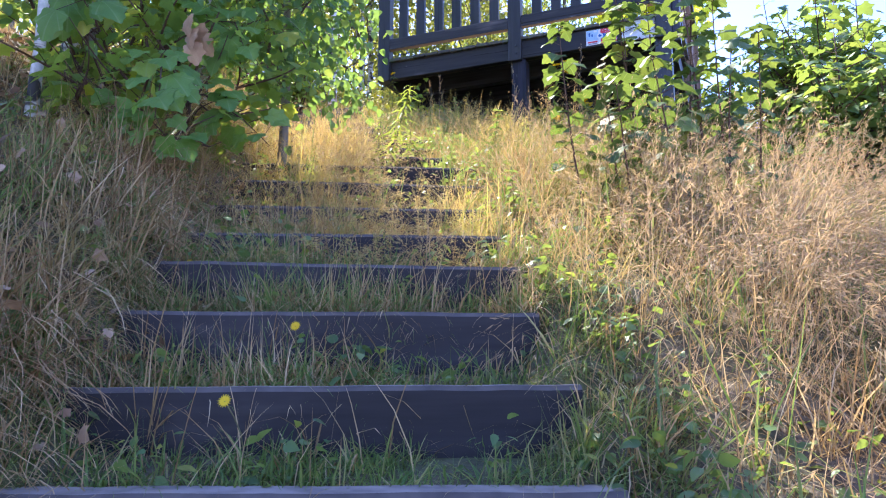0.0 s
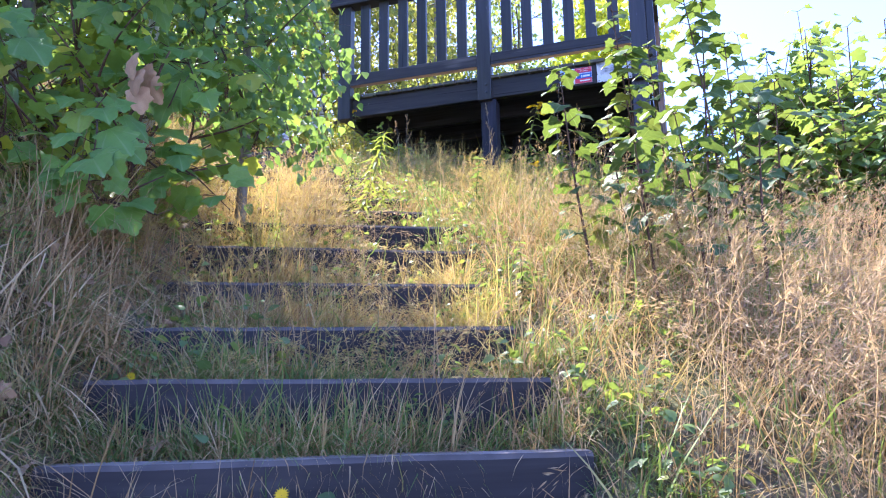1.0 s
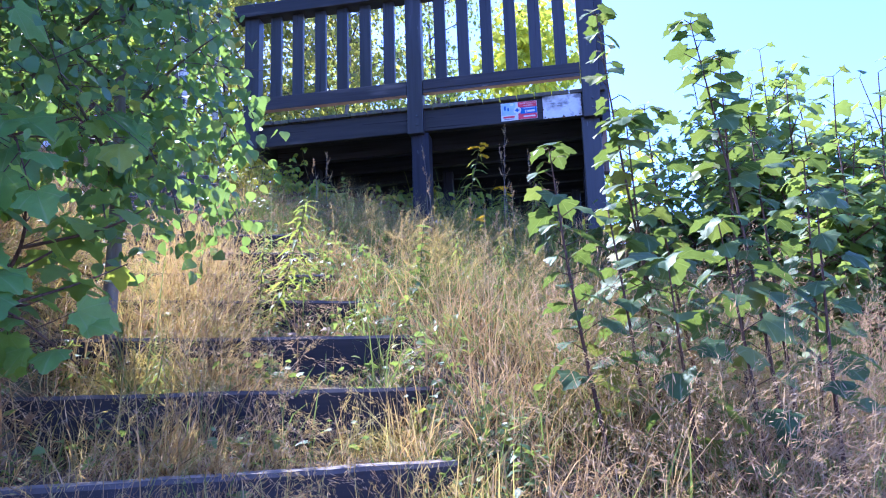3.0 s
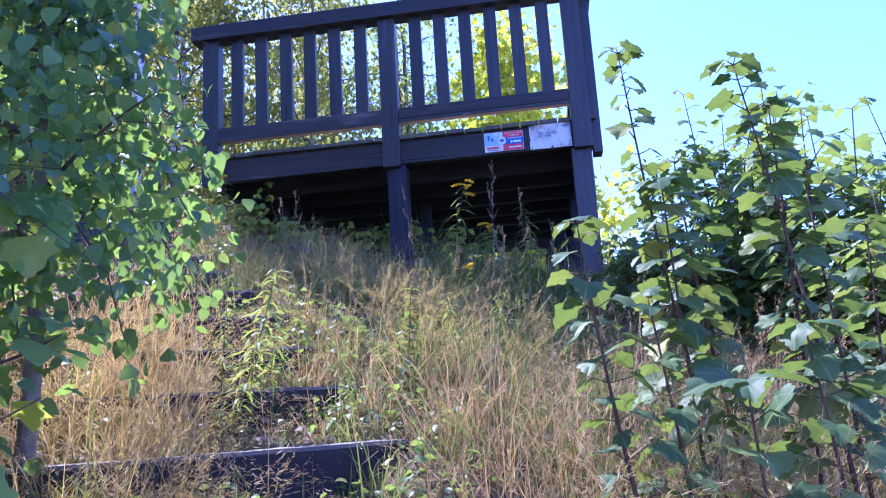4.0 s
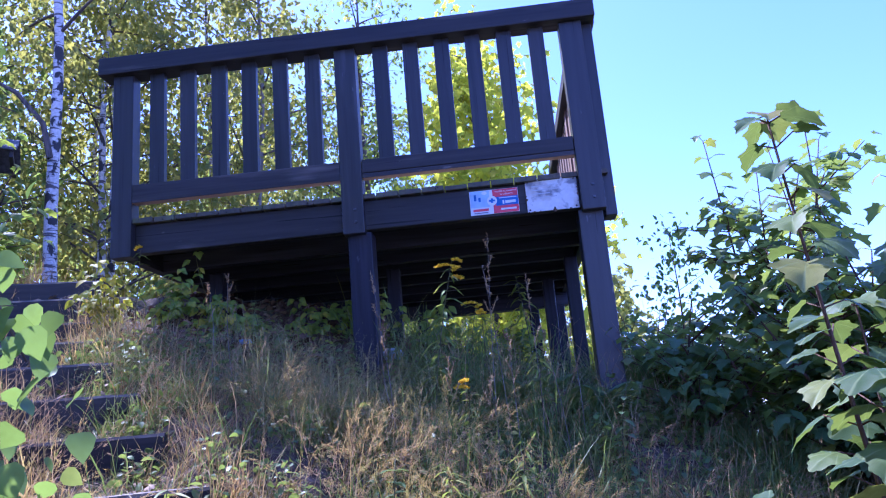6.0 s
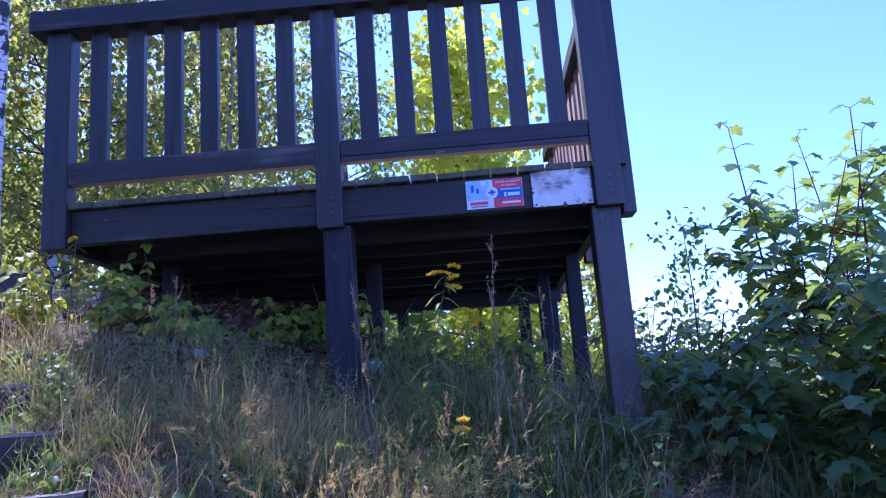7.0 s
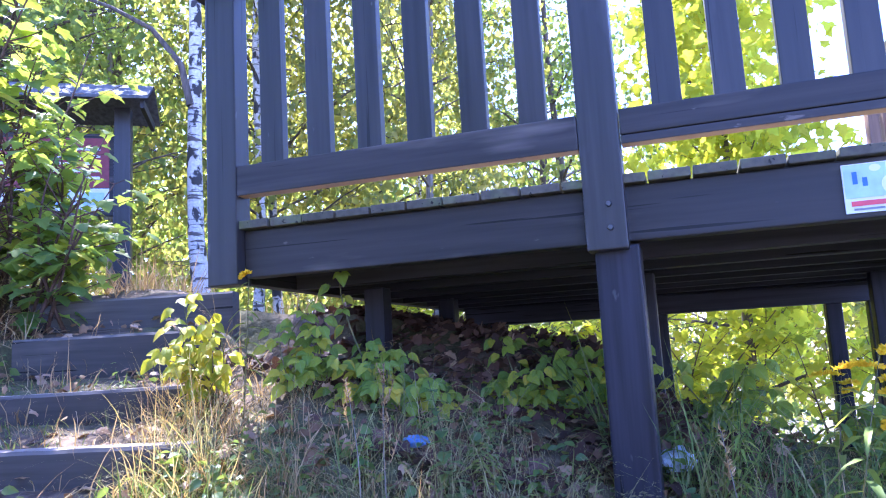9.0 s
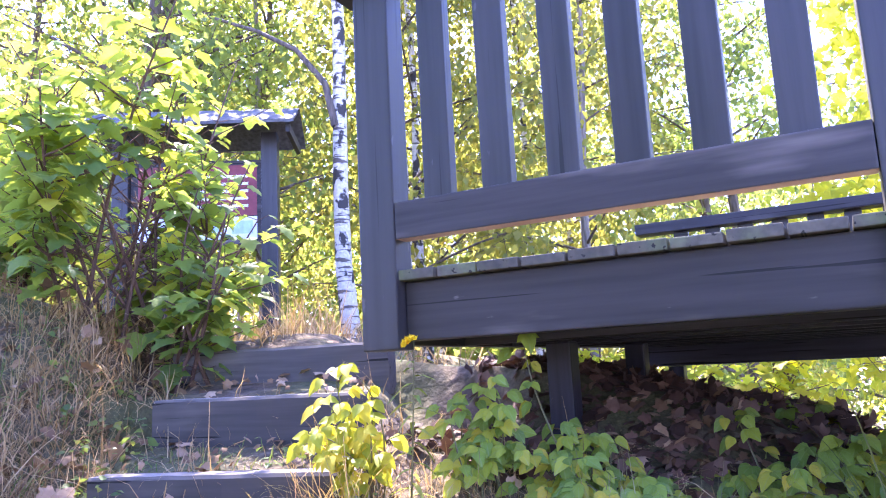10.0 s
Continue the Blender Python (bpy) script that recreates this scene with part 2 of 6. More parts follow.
def veined(m, angles):
    """Pale ribs that fan from the leaf's foot."""
    n, l = m.node_tree.nodes, m.node_tree.links
    p = n["Principled BSDF"]
    old = p.inputs["Base Color"].links[0].from_socket
    co, sep, at = n.new("ShaderNodeTexCoord"), n.new("ShaderNodeSeparateXYZ"), n.new("ShaderNodeMath")
    at.operation = "ARCTAN2"
    l.new(co.outputs["Object"], sep.inputs[0])
    l.new(sep.outputs[0], at.inputs[0]); l.new(sep.outputs[1], at.inputs[1])
    pp = n.new("ShaderNodeMath"); pp.operation = "PINGPONG"; pp.inputs[1].default_value = angles
    l.new(at.outputs[0], pp.inputs[0])
    r = ramp_of(n, [(0.015, (0.55, 0.55, 0.55)), (0.05, (0, 0, 0))])
    l.new(pp.outputs[0], r.inputs[0])
    l.new(mixed(n, l, r.outputs[0], old, (0.3, 0.36, 0.16)), p.inputs["Base Color"])


leaf_maple_one.node_tree.nodes["Principled BSDF"].inputs["Specular IOR Level"].default_value = 0.2
veined(leaf_maple_one, 0.37)
veined(leaf_berry, 0.26)
veined(leaf_shrub_one, 0.37)


def bark(name, a, b, scale=9):
    m, n, l, p = material(name)
    ns = noise_of(n, l, 1.0, 6, (scale * 3, scale * 3, scale * 0.6))
    r = ramp_of(n, [(0.3, a), (0.7, b)])
    l.new(ns.outputs[0], r.inputs[0]); l.new(r.outputs[0], p.inputs["Base Color"])
    p.inputs["Roughness"].default_value = 0.85
    bumped(n, l, p, ns.outputs[0], 0.7, 0.02)
    return m


bark_dark = bark("dark_bark", (0.05, 0.04, 0.03), (0.17, 0.13, 0.1))
bark_grey = bark("grey_bark", (0.12, 0.1, 0.08), (0.3, 0.26, 0.22))
twig_red = bark("red_twig", (0.07, 0.035, 0.025), (0.16, 0.09, 0.06), 30)


def birch_bark():
    m, n, l, p = material("birch_bark")
    band = noise_of(n, l, 1.0, 3, (4, 4, 26))
    patch = noise_of(n, l, 1.0, 5, (7, 7, 5))
    fine = noise_of(n, l, 40, 4)
    rb = ramp_of(n, [(0.56, (0, 0, 0)), (0.6, (1, 1, 1))])
    rp = ramp_of(n, [(0.53, (0, 0, 0)), (0.57, (1, 1, 1))])
    l.new(band.outputs[0], rb.inputs[0]); l.new(patch.outputs[0], rp.inputs[0])
    white = ramp_of(n, [(0.3, (0.48, 0.44, 0.39)), (0.7, (0.74, 0.7, 0.65))])
    l.new(fine.outputs[0], white.inputs[0])
    c = mixed(n, l, rb.outputs[0], white.outputs[0], (0.11, 0.09, 0.08))
    c = mixed(n, l, rp.outputs[0], c, (0.035, 0.03, 0.028))
    l.new(c, p.inputs["Base Color"])
    p.inputs["Roughness"].default_value = 0.7
    bumped(n, l, p, patch.outputs[0], 0.4, 0.02)
    return m


bark_birch = birch_bark()


def soil():
    m, n, l, p = material("leaf_littered_soil")
    a, b, c = noise_of(n, l, 1.2, 5), noise_of(n, l, 14, 6), noise_of(n, l, 80, 4)
    r = ramp_of(n, [(0.3, (0.045, 0.03, 0.02)), (0.5, (0.11, 0.075, 0.05)), (0.75, (0.24, 0.17, 0.115))])
    l.new(b.outputs[0], r.inputs[0])
    g = ramp_of(n, [(0.42, (0, 0, 0)), (0.62, (1, 1, 1))])
    l.new(a.outputs[0], g.inputs[0])
    gc = mixed(n, l, c.outputs[0], (0.06, 0.075, 0.025), (0.14, 0.13, 0.05))
    col = mixed(n, l, g.outputs[0], r.outputs[0], gc)
    l.new(mixed(n, l, 0.5, col, c.outputs[0], "OVERLAY"), p.inputs["Base Color"])
    p.inputs["Roughness"].default_value = 0.95
    bumped(n, l, p, b.outputs[0], 0.8, 0.04)
    return m


mat_soil = soil()


def plain(name, col, rough=0.6, metal=0.0, var=0.15):
    m, n, l, p = material(name)
    ns = noise_of(n, l, 25, 5)
    r = ramp_of(n, [(0.3, tuple(c * (1 - var) for c in col)), (0.7, tuple(min(1, c * (1 + var)) for c in col))])
    l.new(ns.outputs[0], r.inputs[0]); l.new(r.outputs[0], p.inputs["Base Color"])
    p.inputs["Roughness"].default_value, p.inputs["Metallic"].default_value = rough, metal
    return m


mat_red = plain("sign_red", (0.62, 0.04, 0.07), 0.35)
mat_blue = plain("sign_blue", (0.02, 0.12, 0.42), 0.35)
mat_white = plain("sign_white", (0.72, 0.74, 0.78), 0.4, 0, 0.06)
mat_sky = plain("sign_pale_blue", (0.4, 0.56, 0.74), 0.4)
mat_ink = plain("sign_ink", (0.2, 0.22, 0.27), 0.6)
mat_faint = plain("faded_ink", (0.5, 0.51, 0.53), 0.6)
mat_steel = plain("bolt_steel", (0.1, 0.1, 0.11), 0.45, 0.8)
mat_bag = plain("white_plastic", (0.6, 0.64, 0.72), 0.35)
mat_litter = plain("blue_plastic", (0.14, 0.25, 0.5), 0.3)
mat_rust = plain("edge_rust", (0.09, 0.055, 0.035), 0.85, 0, 0.4)
mat_roof = plain("roof_shingle", (0.1, 0.1, 0.105), 0.8, 0, 0.4)
mat_maroon = plain("poster_maroon", (0.2, 0.03, 0.04), 0.5)


def rusty_plate():
    m, n, l, p = material("weathered_white_plate")
    a, b = noise_of(n, l, 7, 6), noise_of(n, l, 40, 5)
    ra = ramp_of(n, [(0.5, (0, 0, 0)), (0.66, (1, 1, 1))])
    l.new(a.outputs[0], ra.inputs[0])
    w = mixed(n, l, b.outputs[0], (0.56, 0.57, 0.58), (0.76, 0.76, 0.75))
    rust = mixed(n, l, ra.outputs[0], w, (0.42, 0.36, 0.29))
    c = noise_of(n, l, 13, 7)   # dark mould and scratched-off paint
    rc = ramp_of(n, [(0.53, (0, 0, 0)), (0.64, (0.85, 0.85, 0.85))])
    l.new(c.outputs[0], rc.inputs[0])
    l.new(mixed(n, l, rc.outputs[0], rust, (0.16, 0.16, 0.18)), p.inputs["Base Color"])
    p.inputs["Roughness"].default_value = 0.55
    return m


mat_plate = rusty_plate()

# ---- mesh helpers ----
def mesh_of(name, verts, tris):
    me = bpy.data.meshes.new(name)
    verts, tris = np.asarray(verts, np.float32), np.asarray(tris, np.int32)
    me.vertices.add(len(verts)); me.loops.add(tris.size); me.polygons.add(len(tris))
    me.vertices.foreach_set("co", verts.ravel())
    me.loops.foreach_set("vertex_index", tris.ravel())
    me.polygons.foreach_set("loop_start", np.arange(0, tris.size, 3, dtype=np.int32))
    me.update(calc_edges=True)
    me.validate()
    return me


def thing(name, label, category, group="", kind="", at=(0, 0, 0)):
    ob = new(name)
    ob.location = at
    ob.empty_display_size = 0.1
    return tagged(ob, label, category, group, kind)


def put(name, me, mat, parent=None, label="", smooth=False):
    if mat and not me.materials:
        me.materials.append(mat)
    if smooth:
        me.polygons.foreach_set("use_smooth", np.ones(len(me.polygons), dtype=bool))
    ob = new(name, me)
    if parent:
        ob.parent = parent
        off, p = Vector((0, 0, 0)), parent
        while p:
            off += Vector(p.location)
            p = p.parent
        ob.location = -off
    return tagged(ob, label)


def part(name, bm, mat, parent=None, label="", smooth=False):
    """A bmesh in world places as one mesh object under a thing or a part."""
    me = bpy.data.meshes.new(name)
    bm.to_mesh(me)
    bm.free()
    return put(name, me, mat, parent, label, smooth)


def box(x0, x1, y0, y1, z0, z1, bevel=0.005, wob=0.0, seed=0):
    bm = bmesh.new()
    bmesh.ops.create_cube(bm, size=1)
    bmesh.ops.scale(bm, vec=(x1 - x0, y1 - y0, z1 - z0), verts=bm.verts)
    bmesh.ops.translate(bm, vec=((x0 + x1) / 2, (y0 + y1) / 2, (z0 + z1) / 2), verts=bm.verts)
    if bevel:
        bmesh.ops.bevel(bm, geom=bm.edges[:], offset=bevel, segments=2, profile=0.6, affect="EDGES")
    if wob:
        rng = random.Random(seed)
        k = [rng.uniform(-wob, wob) for _ in range(6)]
        for v in bm.verts:
            v.co.x += k[0] + k[3] * (v.co.z - z0)
            v.co.z += k[1] * (v.co.x - x0)
            v.co.y += k[2]
    return bm


def tube(points, radii, sides=8, cap=True):
    """Verts and tris of a tapered tube along points."""
    pts = [Vector(p) for p in points]
    vs, ts = [], []
    for i, p in enumerate(pts):
        d = (pts[min(i + 1, len(pts) - 1)] - pts[max(i - 1, 0)]).normalized()
        a = d.orthogonal().normalized() if i == 0 else (a - d * a.dot(d)).normalized()
        b = d.cross(a)
        for k in range(sides):
            t = 2 * math.pi * k / sides
            vs.append(p + (a * math.cos(t) + b * math.sin(t)) * radii[i])
        if i:
            o = (i - 1) * sides
            for k in range(sides):
                q = (k + 1) % sides
                ts += [(o + k, o + q, o + sides + q), (o + k, o + sides + q, o + sides + k)]
    if cap:
        vs.append(pts[-1]); e = len(vs) - 1; o = (len(pts) - 1) * sides
        ts += [(o + k, o + (k + 1) % sides, e) for k in range(sides)]
    return np.array([tuple(v) for v in vs]), np.array(ts)


def joined(list_of):
    vs, ts, o = [], [], 0
    for v, t in list_of:
        vs.append(v); ts.append(np.asarray(t) + o); o += len(v)
    return np.concatenate(vs), np.concatenate(ts)


def mirror_fan(half, fold=0.22, droop=0.18, hub=0.4):
    """A leaf blade from half an outline: base, right rim, tip; folded on its midrib and drooping."""
    rim = half + [(-x, y) for x, y in half[-2:0:-1]]
    v = [(0, hub, 0)] + [(x, y, 0) for x, y in rim]
    v = np.array([(x, y, fold * abs(x) - droop * y * y + 0.03 * math.sin(9 * x + 5 * y)) for x, y, _ in v])
    n = len(rim)
    t = np.array([(0, 1 + i, 1 + (i + 1) % n) for i in range(n)])
    return v, t


MAPLE = mirror_fan([(0, 0), (0.2, -0.1), (0.44, 0.02), (0.36, 0.16), (0.62, 0.44), (0.4, 0.46), (0.27, 0.56), (0.23, 0.78), (0.1, 0.84), (0, 1.0)], 0.2, 0.28)
MAPLE_B = mirror_fan([(0, 0), (0.24, -0.06), (0.46, 0.06), (0.34, 0.2), (0.55, 0.52), (0.3, 0.55), (0.2, 0.78), (0, 0.95)], -0.16, 0.4)
OVATE = mirror_fan([(0, 0), (0.22, 0.1), (0.34, 0.34), (0.26, 0.62), (0.1, 0.88), (0, 1.0)], 0.25, 0.2)
SMALL = (np.array([(0, 0, 0), (0.34, 0.4, 0.08), (0, 1, -0.12), (-0.34, 0.4, 0.08)]), np.array([(0, 1, 2), (0, 2, 3)]))
LIGHT_LEAF = mirror_fan([(0, 0), (0.34, 0.3), (0.2, 0.7), (0, 1.0)], 0.25, 0.2)
ROUND = mirror_fan([(0, 0), (0.3, 0.06), (0.43, 0.3), (0.3, 0.64), (0, 1.0)], 0.16, 0.16)
NARROW = mirror_fan([(0, 0), (0.09, 0.2), (0.1, 0.45), (0.05, 0.8), (0, 1.0)], 0.3, 0.35)


def fine_leaf(half, fold, droop, hub=0.36):
    """A leaf with a toothed rim and a curved blade in two rings."""
    pts = []
    for (x0, y0), (x1, y1) in zip(half, half[1:]):
        nx, ny = y1 - y0, -(x1 - x0)
        pts += [(x0, y0), (0.67 * x0 + 0.33 * x1 - 0.07 * nx, 0.67 * y0 + 0.33 * y1 - 0.07 * ny), (0.36 * x0 + 0.64 * x1 + 0.05 * nx, 0.36 * y0 + 0.64 * y1 + 0.05 * ny)]
    pts.append(half[-1])
    rim = pts + [(-x, y) for x, y in pts[-2:0:-1]]
    n = len(rim)
    flat = [(0, hub)] + [(0.52 * x, hub + 0.52 * (y - hub)) for x, y in rim] + rim
    v = np.array([(x, y, fold * abs(x) * (1 - 0.9 * abs(x)) - droop * y * y + 0.035 * math.sin(7 * math.atan2(x, y + 0.05)) * math.hypot(x, y)) for x, y in flat])
    t = []
    for i in range(n):
        j = (i + 1) % n
        t += [(0, 1 + i, 1 + j), (1 + i, 1 + n + i, 1 + n + j), (1 + i, 1 + n + j, 1 + j)]
    return v, np.array(t)


HALF_A = [(0, 0), (0.2, -0.09), (0.45, 0.02), (0.42, 0.19), (0.63, 0.44), (0.46, 0.5), (0.33, 0.62), (0.29, 0.8), (0.12, 0.87), (0, 1.0)]
HALF_B = [(0, 0), (0.24, -0.07), (0.48, 0.06), (0.43, 0.22), (0.57, 0.5), (0.38, 0.57), (0.25, 0.78), (0, 0.95)]
FINE_A, FINE_B = fine_leaf(HALF_A, 0.3, 0.3), fine_leaf(HALF_B, -0.2, 0.45)


def unit(a):
    return a / np.maximum(np.linalg.norm(a, axis=-1, keepdims=True), 1e-9)


def cloud(tmpl, P, D, N, size):
    """Leaves of one shape at P, pointing along D, facing N."""
    tv, tt = tmpl
    D = unit(D)
    X = unit(np.cross(D, N))
    N = np.cross(X, D)
    s = np.asarray(size)[:, None, None]
    V = P[:, None, :] + s * (tv[None, :, 0:1] * X[:, None, :] + tv[None, :, 1:2] * D[:, None, :] + tv[None, :, 2:3] * N[:, None, :])
    T = tt[None] + (np.arange(len(P)) * len(tv))[:, None, None]
    return V.reshape(-1, 3), T.reshape(-1, 3)


# ---- the hillside ----
NX, NY, EX, EY = -0.469, 0.883, 0.883, 0.469       # uphill along the stairs, and across them
STEP_S = [2.553, 2.892, 3.17, 3.56, 4.08, 4.49, 4.90, 5.40, 5.85, 6.30, 6.75, 7.20, 7.68, 8.15, 8.62, 9.08, 9.52]
STEP_Z = [2.171, 2.380, 2.562, 2.735, 2.957, 3.180, 3.388, 3.594, 3.79, 3.99, 4.19, 4.385, 4.58, 4.76, 4.935, 5.18, 5.39]
LOW_S = [2.20 - 0.40 * i for i in range(6)][::-1]
LOW_Z = [1.975 - 0.20 * i for i in range(6)][::-1]
ALL_S, ALL_Z = np.array(LOW_S + STEP_S), np.array(LOW_Z + STEP_Z)


def smooth(a, b, x):
    t = np.clip((x - a) / (b - a), 0, 1)
    return t * t * (3 - 2 * t)


def middle(s):
    return 0.42 - 0.5 * smooth(5.2, 8.6, s)


def turn_of(s):
    return 0.21 * smooth(5.2, 8.8, s)


def lay(x, y):
    s, u = NX * x + NY * y, EX * x + EY * y
    d = u - middle(s)
    return s + turn_of(s) * np.clip(d, -1.2, 1.2), d


def rough_noise(x, y):
    return (0.5 * np.sin(2.1 * x + 1.3 * y) + 0.3 * np.sin(4.7 * x - 3.1 * y + 1) + 0.2 * np.sin(9.3 * x + 7.7 * y + 2) + 0.2 * np.sin(17 * x - 13 * y))


def ground_z(x, y):
    x, y = np.asarray(x, float), np.asarray(y, float)
    s, d = lay(x, y)
    rs = np.concatenate([[-60, -6], ALL_S - 0.1, [9.9, 14, 80]])
    rz = np.concatenate([[-16, -1.4], ALL_Z - 0.06, [5.44, 5.55, 6.5]])
    z = np.interp(s, rs, rz)
    cap = 5.5 + 0.03 * np.maximum(s - 9.5, 0) - 0.52 * smooth(0.1, 0.9, d) - 0.16 * np.maximum(d - 1.7, 0)
    z = np.minimum(z, cap)
    z = z + 0.27 * smooth(-3.7, -3.2, x) * (1 - smooth(-2.25, -1.6, x)) * smooth(8.2, 8.9, y) * (1 - smooth(10.6, 11.6, y))
    z = z - 0.17 * np.exp(-((x + 1.87) / 0.4) ** 2 - ((y - 7.4) / 0.5) ** 2)
    z = np.maximum(z, np.where((y > 8.0) & (x < -2.0), 5.3 - 0.95 * np.maximum(x + 3.15, 0) ** 1.2 - 1.5 * np.maximum(8.75 - y, 0) - 0.9 * np.maximum(y - 10.7, 0), -99))
    left, right = np.maximum(-d - 0.5, 0), np.maximum(d - 0.6, 0)
    fade = 1 - 0.75 * smooth(9.5, 11, s)
    z = z + fade * (0.14 * smooth(0, 0.6, left) + 0.25 * np.minimum(left, 5))
    z = z - 0.09 * np.minimum(right, 1.5) - 0.10 * np.maximum(np.minimum(right, 3.5) - 1.5, 0) - 0.45 * np.maximum(np.minimum(right, 40) - 3.0, 0)
    far = smooth(25, 70, np.hypot(x, y))
    z = z * (1 - far) + far * np.minimum(z, 4.0)
    z = z + 0.03 * rough_noise(x, y) * (1 - far)
    i = np.clip(np.searchsorted(ALL_S + 0.085, s, side="right") - 1, 0, len(ALL_S) - 1)
    tread = ALL_Z[i] - 0.022 + 0.2 * np.clip(s - ALL_S[i] - 0.1, 0, 0.5) + 0.008 * rough_noise(2 * x, 2 * y)
    on = (1 - smooth(0.5, 0.74, np.abs(d))) * (s > ALL_S[0]) * (1 - smooth(9.5, 9.8, s))
    return z * (1 - on) + tread * on


def axis(lo, a, b, hi, fine):
    out = [np.linspace(a, b, int((b - a) / fine) + 1)]
    g1 = a - np.geomspace(fine, a - lo, 40)[::-1]
    g2 = b + np.geomspace(fine, hi - b, 40)
    return np.concatenate([g1, out[0], g2])


def build_ground():
    xs, ys = axis(-400, -6.5, 2.6, 400, 0.05), axis(-300, 0.2, 10.5, 500, 0.05)
    X, Y = np.meshgrid(xs, ys)
    V = np.stack([X, Y, ground_z(X, Y)], -1).reshape(-1, 3)
    w, h = len(xs), len(ys)
    i = (np.arange(h - 1)[:, None] * w + np.arange(w - 1)[None]).ravel()
    T = np.concatenate([np.stack([i, i + 1, i + w + 1], -1), np.stack([i, i + w + 1, i + w], -1)])
    ob = put("ground", mesh_of("ground", V, T), mat_soil, smooth=True)
    tagged(ob, "steep grassy hillside of brown soil and dead leaves", "ground", kind="structure")


build_ground()

# ---- timber steps ----
def timber_step(s, z, seed):
    m, a = float(middle(s)), math.atan2(EY, EX) - math.atan(float(turn_of(s)))
    rng = random.Random(seed)
    x, y = NX * s + EX * m, NY * s + EY * m
    half = 0.62 + rng.uniform(-0.03, 0.03) + (0.1 if 4.2 < s < 5.6 else 0)
    short = half if s < 6.5 else half - 0.2 - rng.uniform(0, 0.08)   # the bank hides the left ends higher up
    bm = bmesh.new()
    n = 14
    rows = []
    for k in range(n + 1):
        q = -short + (half + short) * k / n
        w = 0.0015 * rng.uniform(-1, 1)
        top = 0.002 * rng.uniform(-1, 0.5)
        rows.append([bm.verts.new(c) for c in ((q, w, -0.24), (q, w, -0.012 + top), (q, 0.010 + w, top), (q, 0.105, top), (q, 0.115, -0.012), (q, 0.115, -0.24))])
    for r0, r1 in zip(rows, rows[1:]):
        for k in range(6):
            bm.faces.new((r0[k], r1[k], r1[(k + 1) % 6], r0[(k + 1) % 6]))
    bm.faces.new(rows[0]); bm.faces.new(rows[-1][::-1])
    bmesh.ops.recalc_face_normals(bm, faces=bm.faces)
    ob = part("timber_step", bm, wood_step if s < 7.0 else wood_step_dry)
    ob.matrix_world = Matrix.Translation((x, y, z)) @ Euler((0, radians(rng.uniform(-0.7, 0.7)), a)).to_matrix().to_4x4()
    return tagged(ob, "dark tarred timber step board overgrown with grass" if s < 7.0 else "weathered grey timber step board covered with leaf litter", "step", "steps of the stairs")


for k, (s, z) in enumerate(zip(list(ALL_S), list(ALL_Z))):
    if s > 1.0:
        timber_step(float(s), float(z), k)

# ---- the wooden viewing deck ----
DY1 = 11.0
deck = thing("viewing_deck", "dark stained timber viewing deck with railings on square posts", "deck", at=(-1.9, 9.3, 4.6))
for k, (x0, x1) in enumerate(((-3.455, -3.318), (-1.962, -1.825), (-0.503, -0.36))):
    part("railing_post", box(x0, x1, 7.70, 7.80, 5.317, 6.565, 0.006, 0.002, k), wood_z, deck)
for x in (-1.89, -0.432):
    for z in (5.39, 5.47):
        bm = bmesh.new()
        bmesh.ops.create_cone(bm, cap_ends=True, segments=10, radius1=0.011, radius2=0.008, depth=0.012)
        bmesh.ops.rotate(bm, matrix=Matrix.Rotation(radians(90), 3, "X"), verts=bm.verts)
        bmesh.ops.translate(bm, vec=(x + 0.01, 7.697, z), verts=bm.verts)
        part("bolt", bm, mat_steel, deck)
part("handrail", box(-3.54, -0.272, 7.655, 7.815, 6.565, 6.688, 0.008), wood_x, deck)
part("lower_rail", box(-3.316, -1.964, 7.703, 7.765, 5.668, 5.792, 0.006, 0.0015, 4), wood_rail, deck, "stained plank with a bare underside")
part("lower_rail", box(-1.823, -0.505, 7.703, 7.765, 5.701, 5.792, 0.006, 0.0015, 5), wood_x, deck)
part("rail_strip", box(-1.823, -0.505, 7.704, 7.763, 5.668, 5.6985, 0.004, 0.001, 6), wood_rail, deck, "split-off strip with a bare underside")
for k, x in enumerate((-3.165, -2.955, -2.745, -2.54, -2.33, -2.12, -1.665, -1.463, -1.26, -1.06, -0.855, -0.65)):
    part("baluster", box(x - 0.049, x + 0.049, 7.72, 7.765, 5.786, 6.57, 0.004, 0.003, k), wood_z, deck)
for x0, x1 in ((-3.316, -1.89), (-1.888, -0.36)):
    part("edge_beam", box(x0, x1, 7.752, 7.82, 5.345, 5.534, 0.006), wood_x, deck)
# side beams and joists
for x0 in (-3.44, -0.43):
    part("side_beam", box(x0, x0 + 0.07, 7.822, DY1, 5.335, 5.534, 0.005), wood_y, deck)
for k in range(7):
    y = 8.25 + 0.45 * k
    part("joist", box(-3.368, -0.432, y, y + 0.07, 5.336, 5.533, 0.004), wood_dark_x, deck)
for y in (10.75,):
    part("bearer", box(-3.3, -0.38, y, y + 0.13, 5.2, 5.332, 0.006), wood_dark_x, deck)
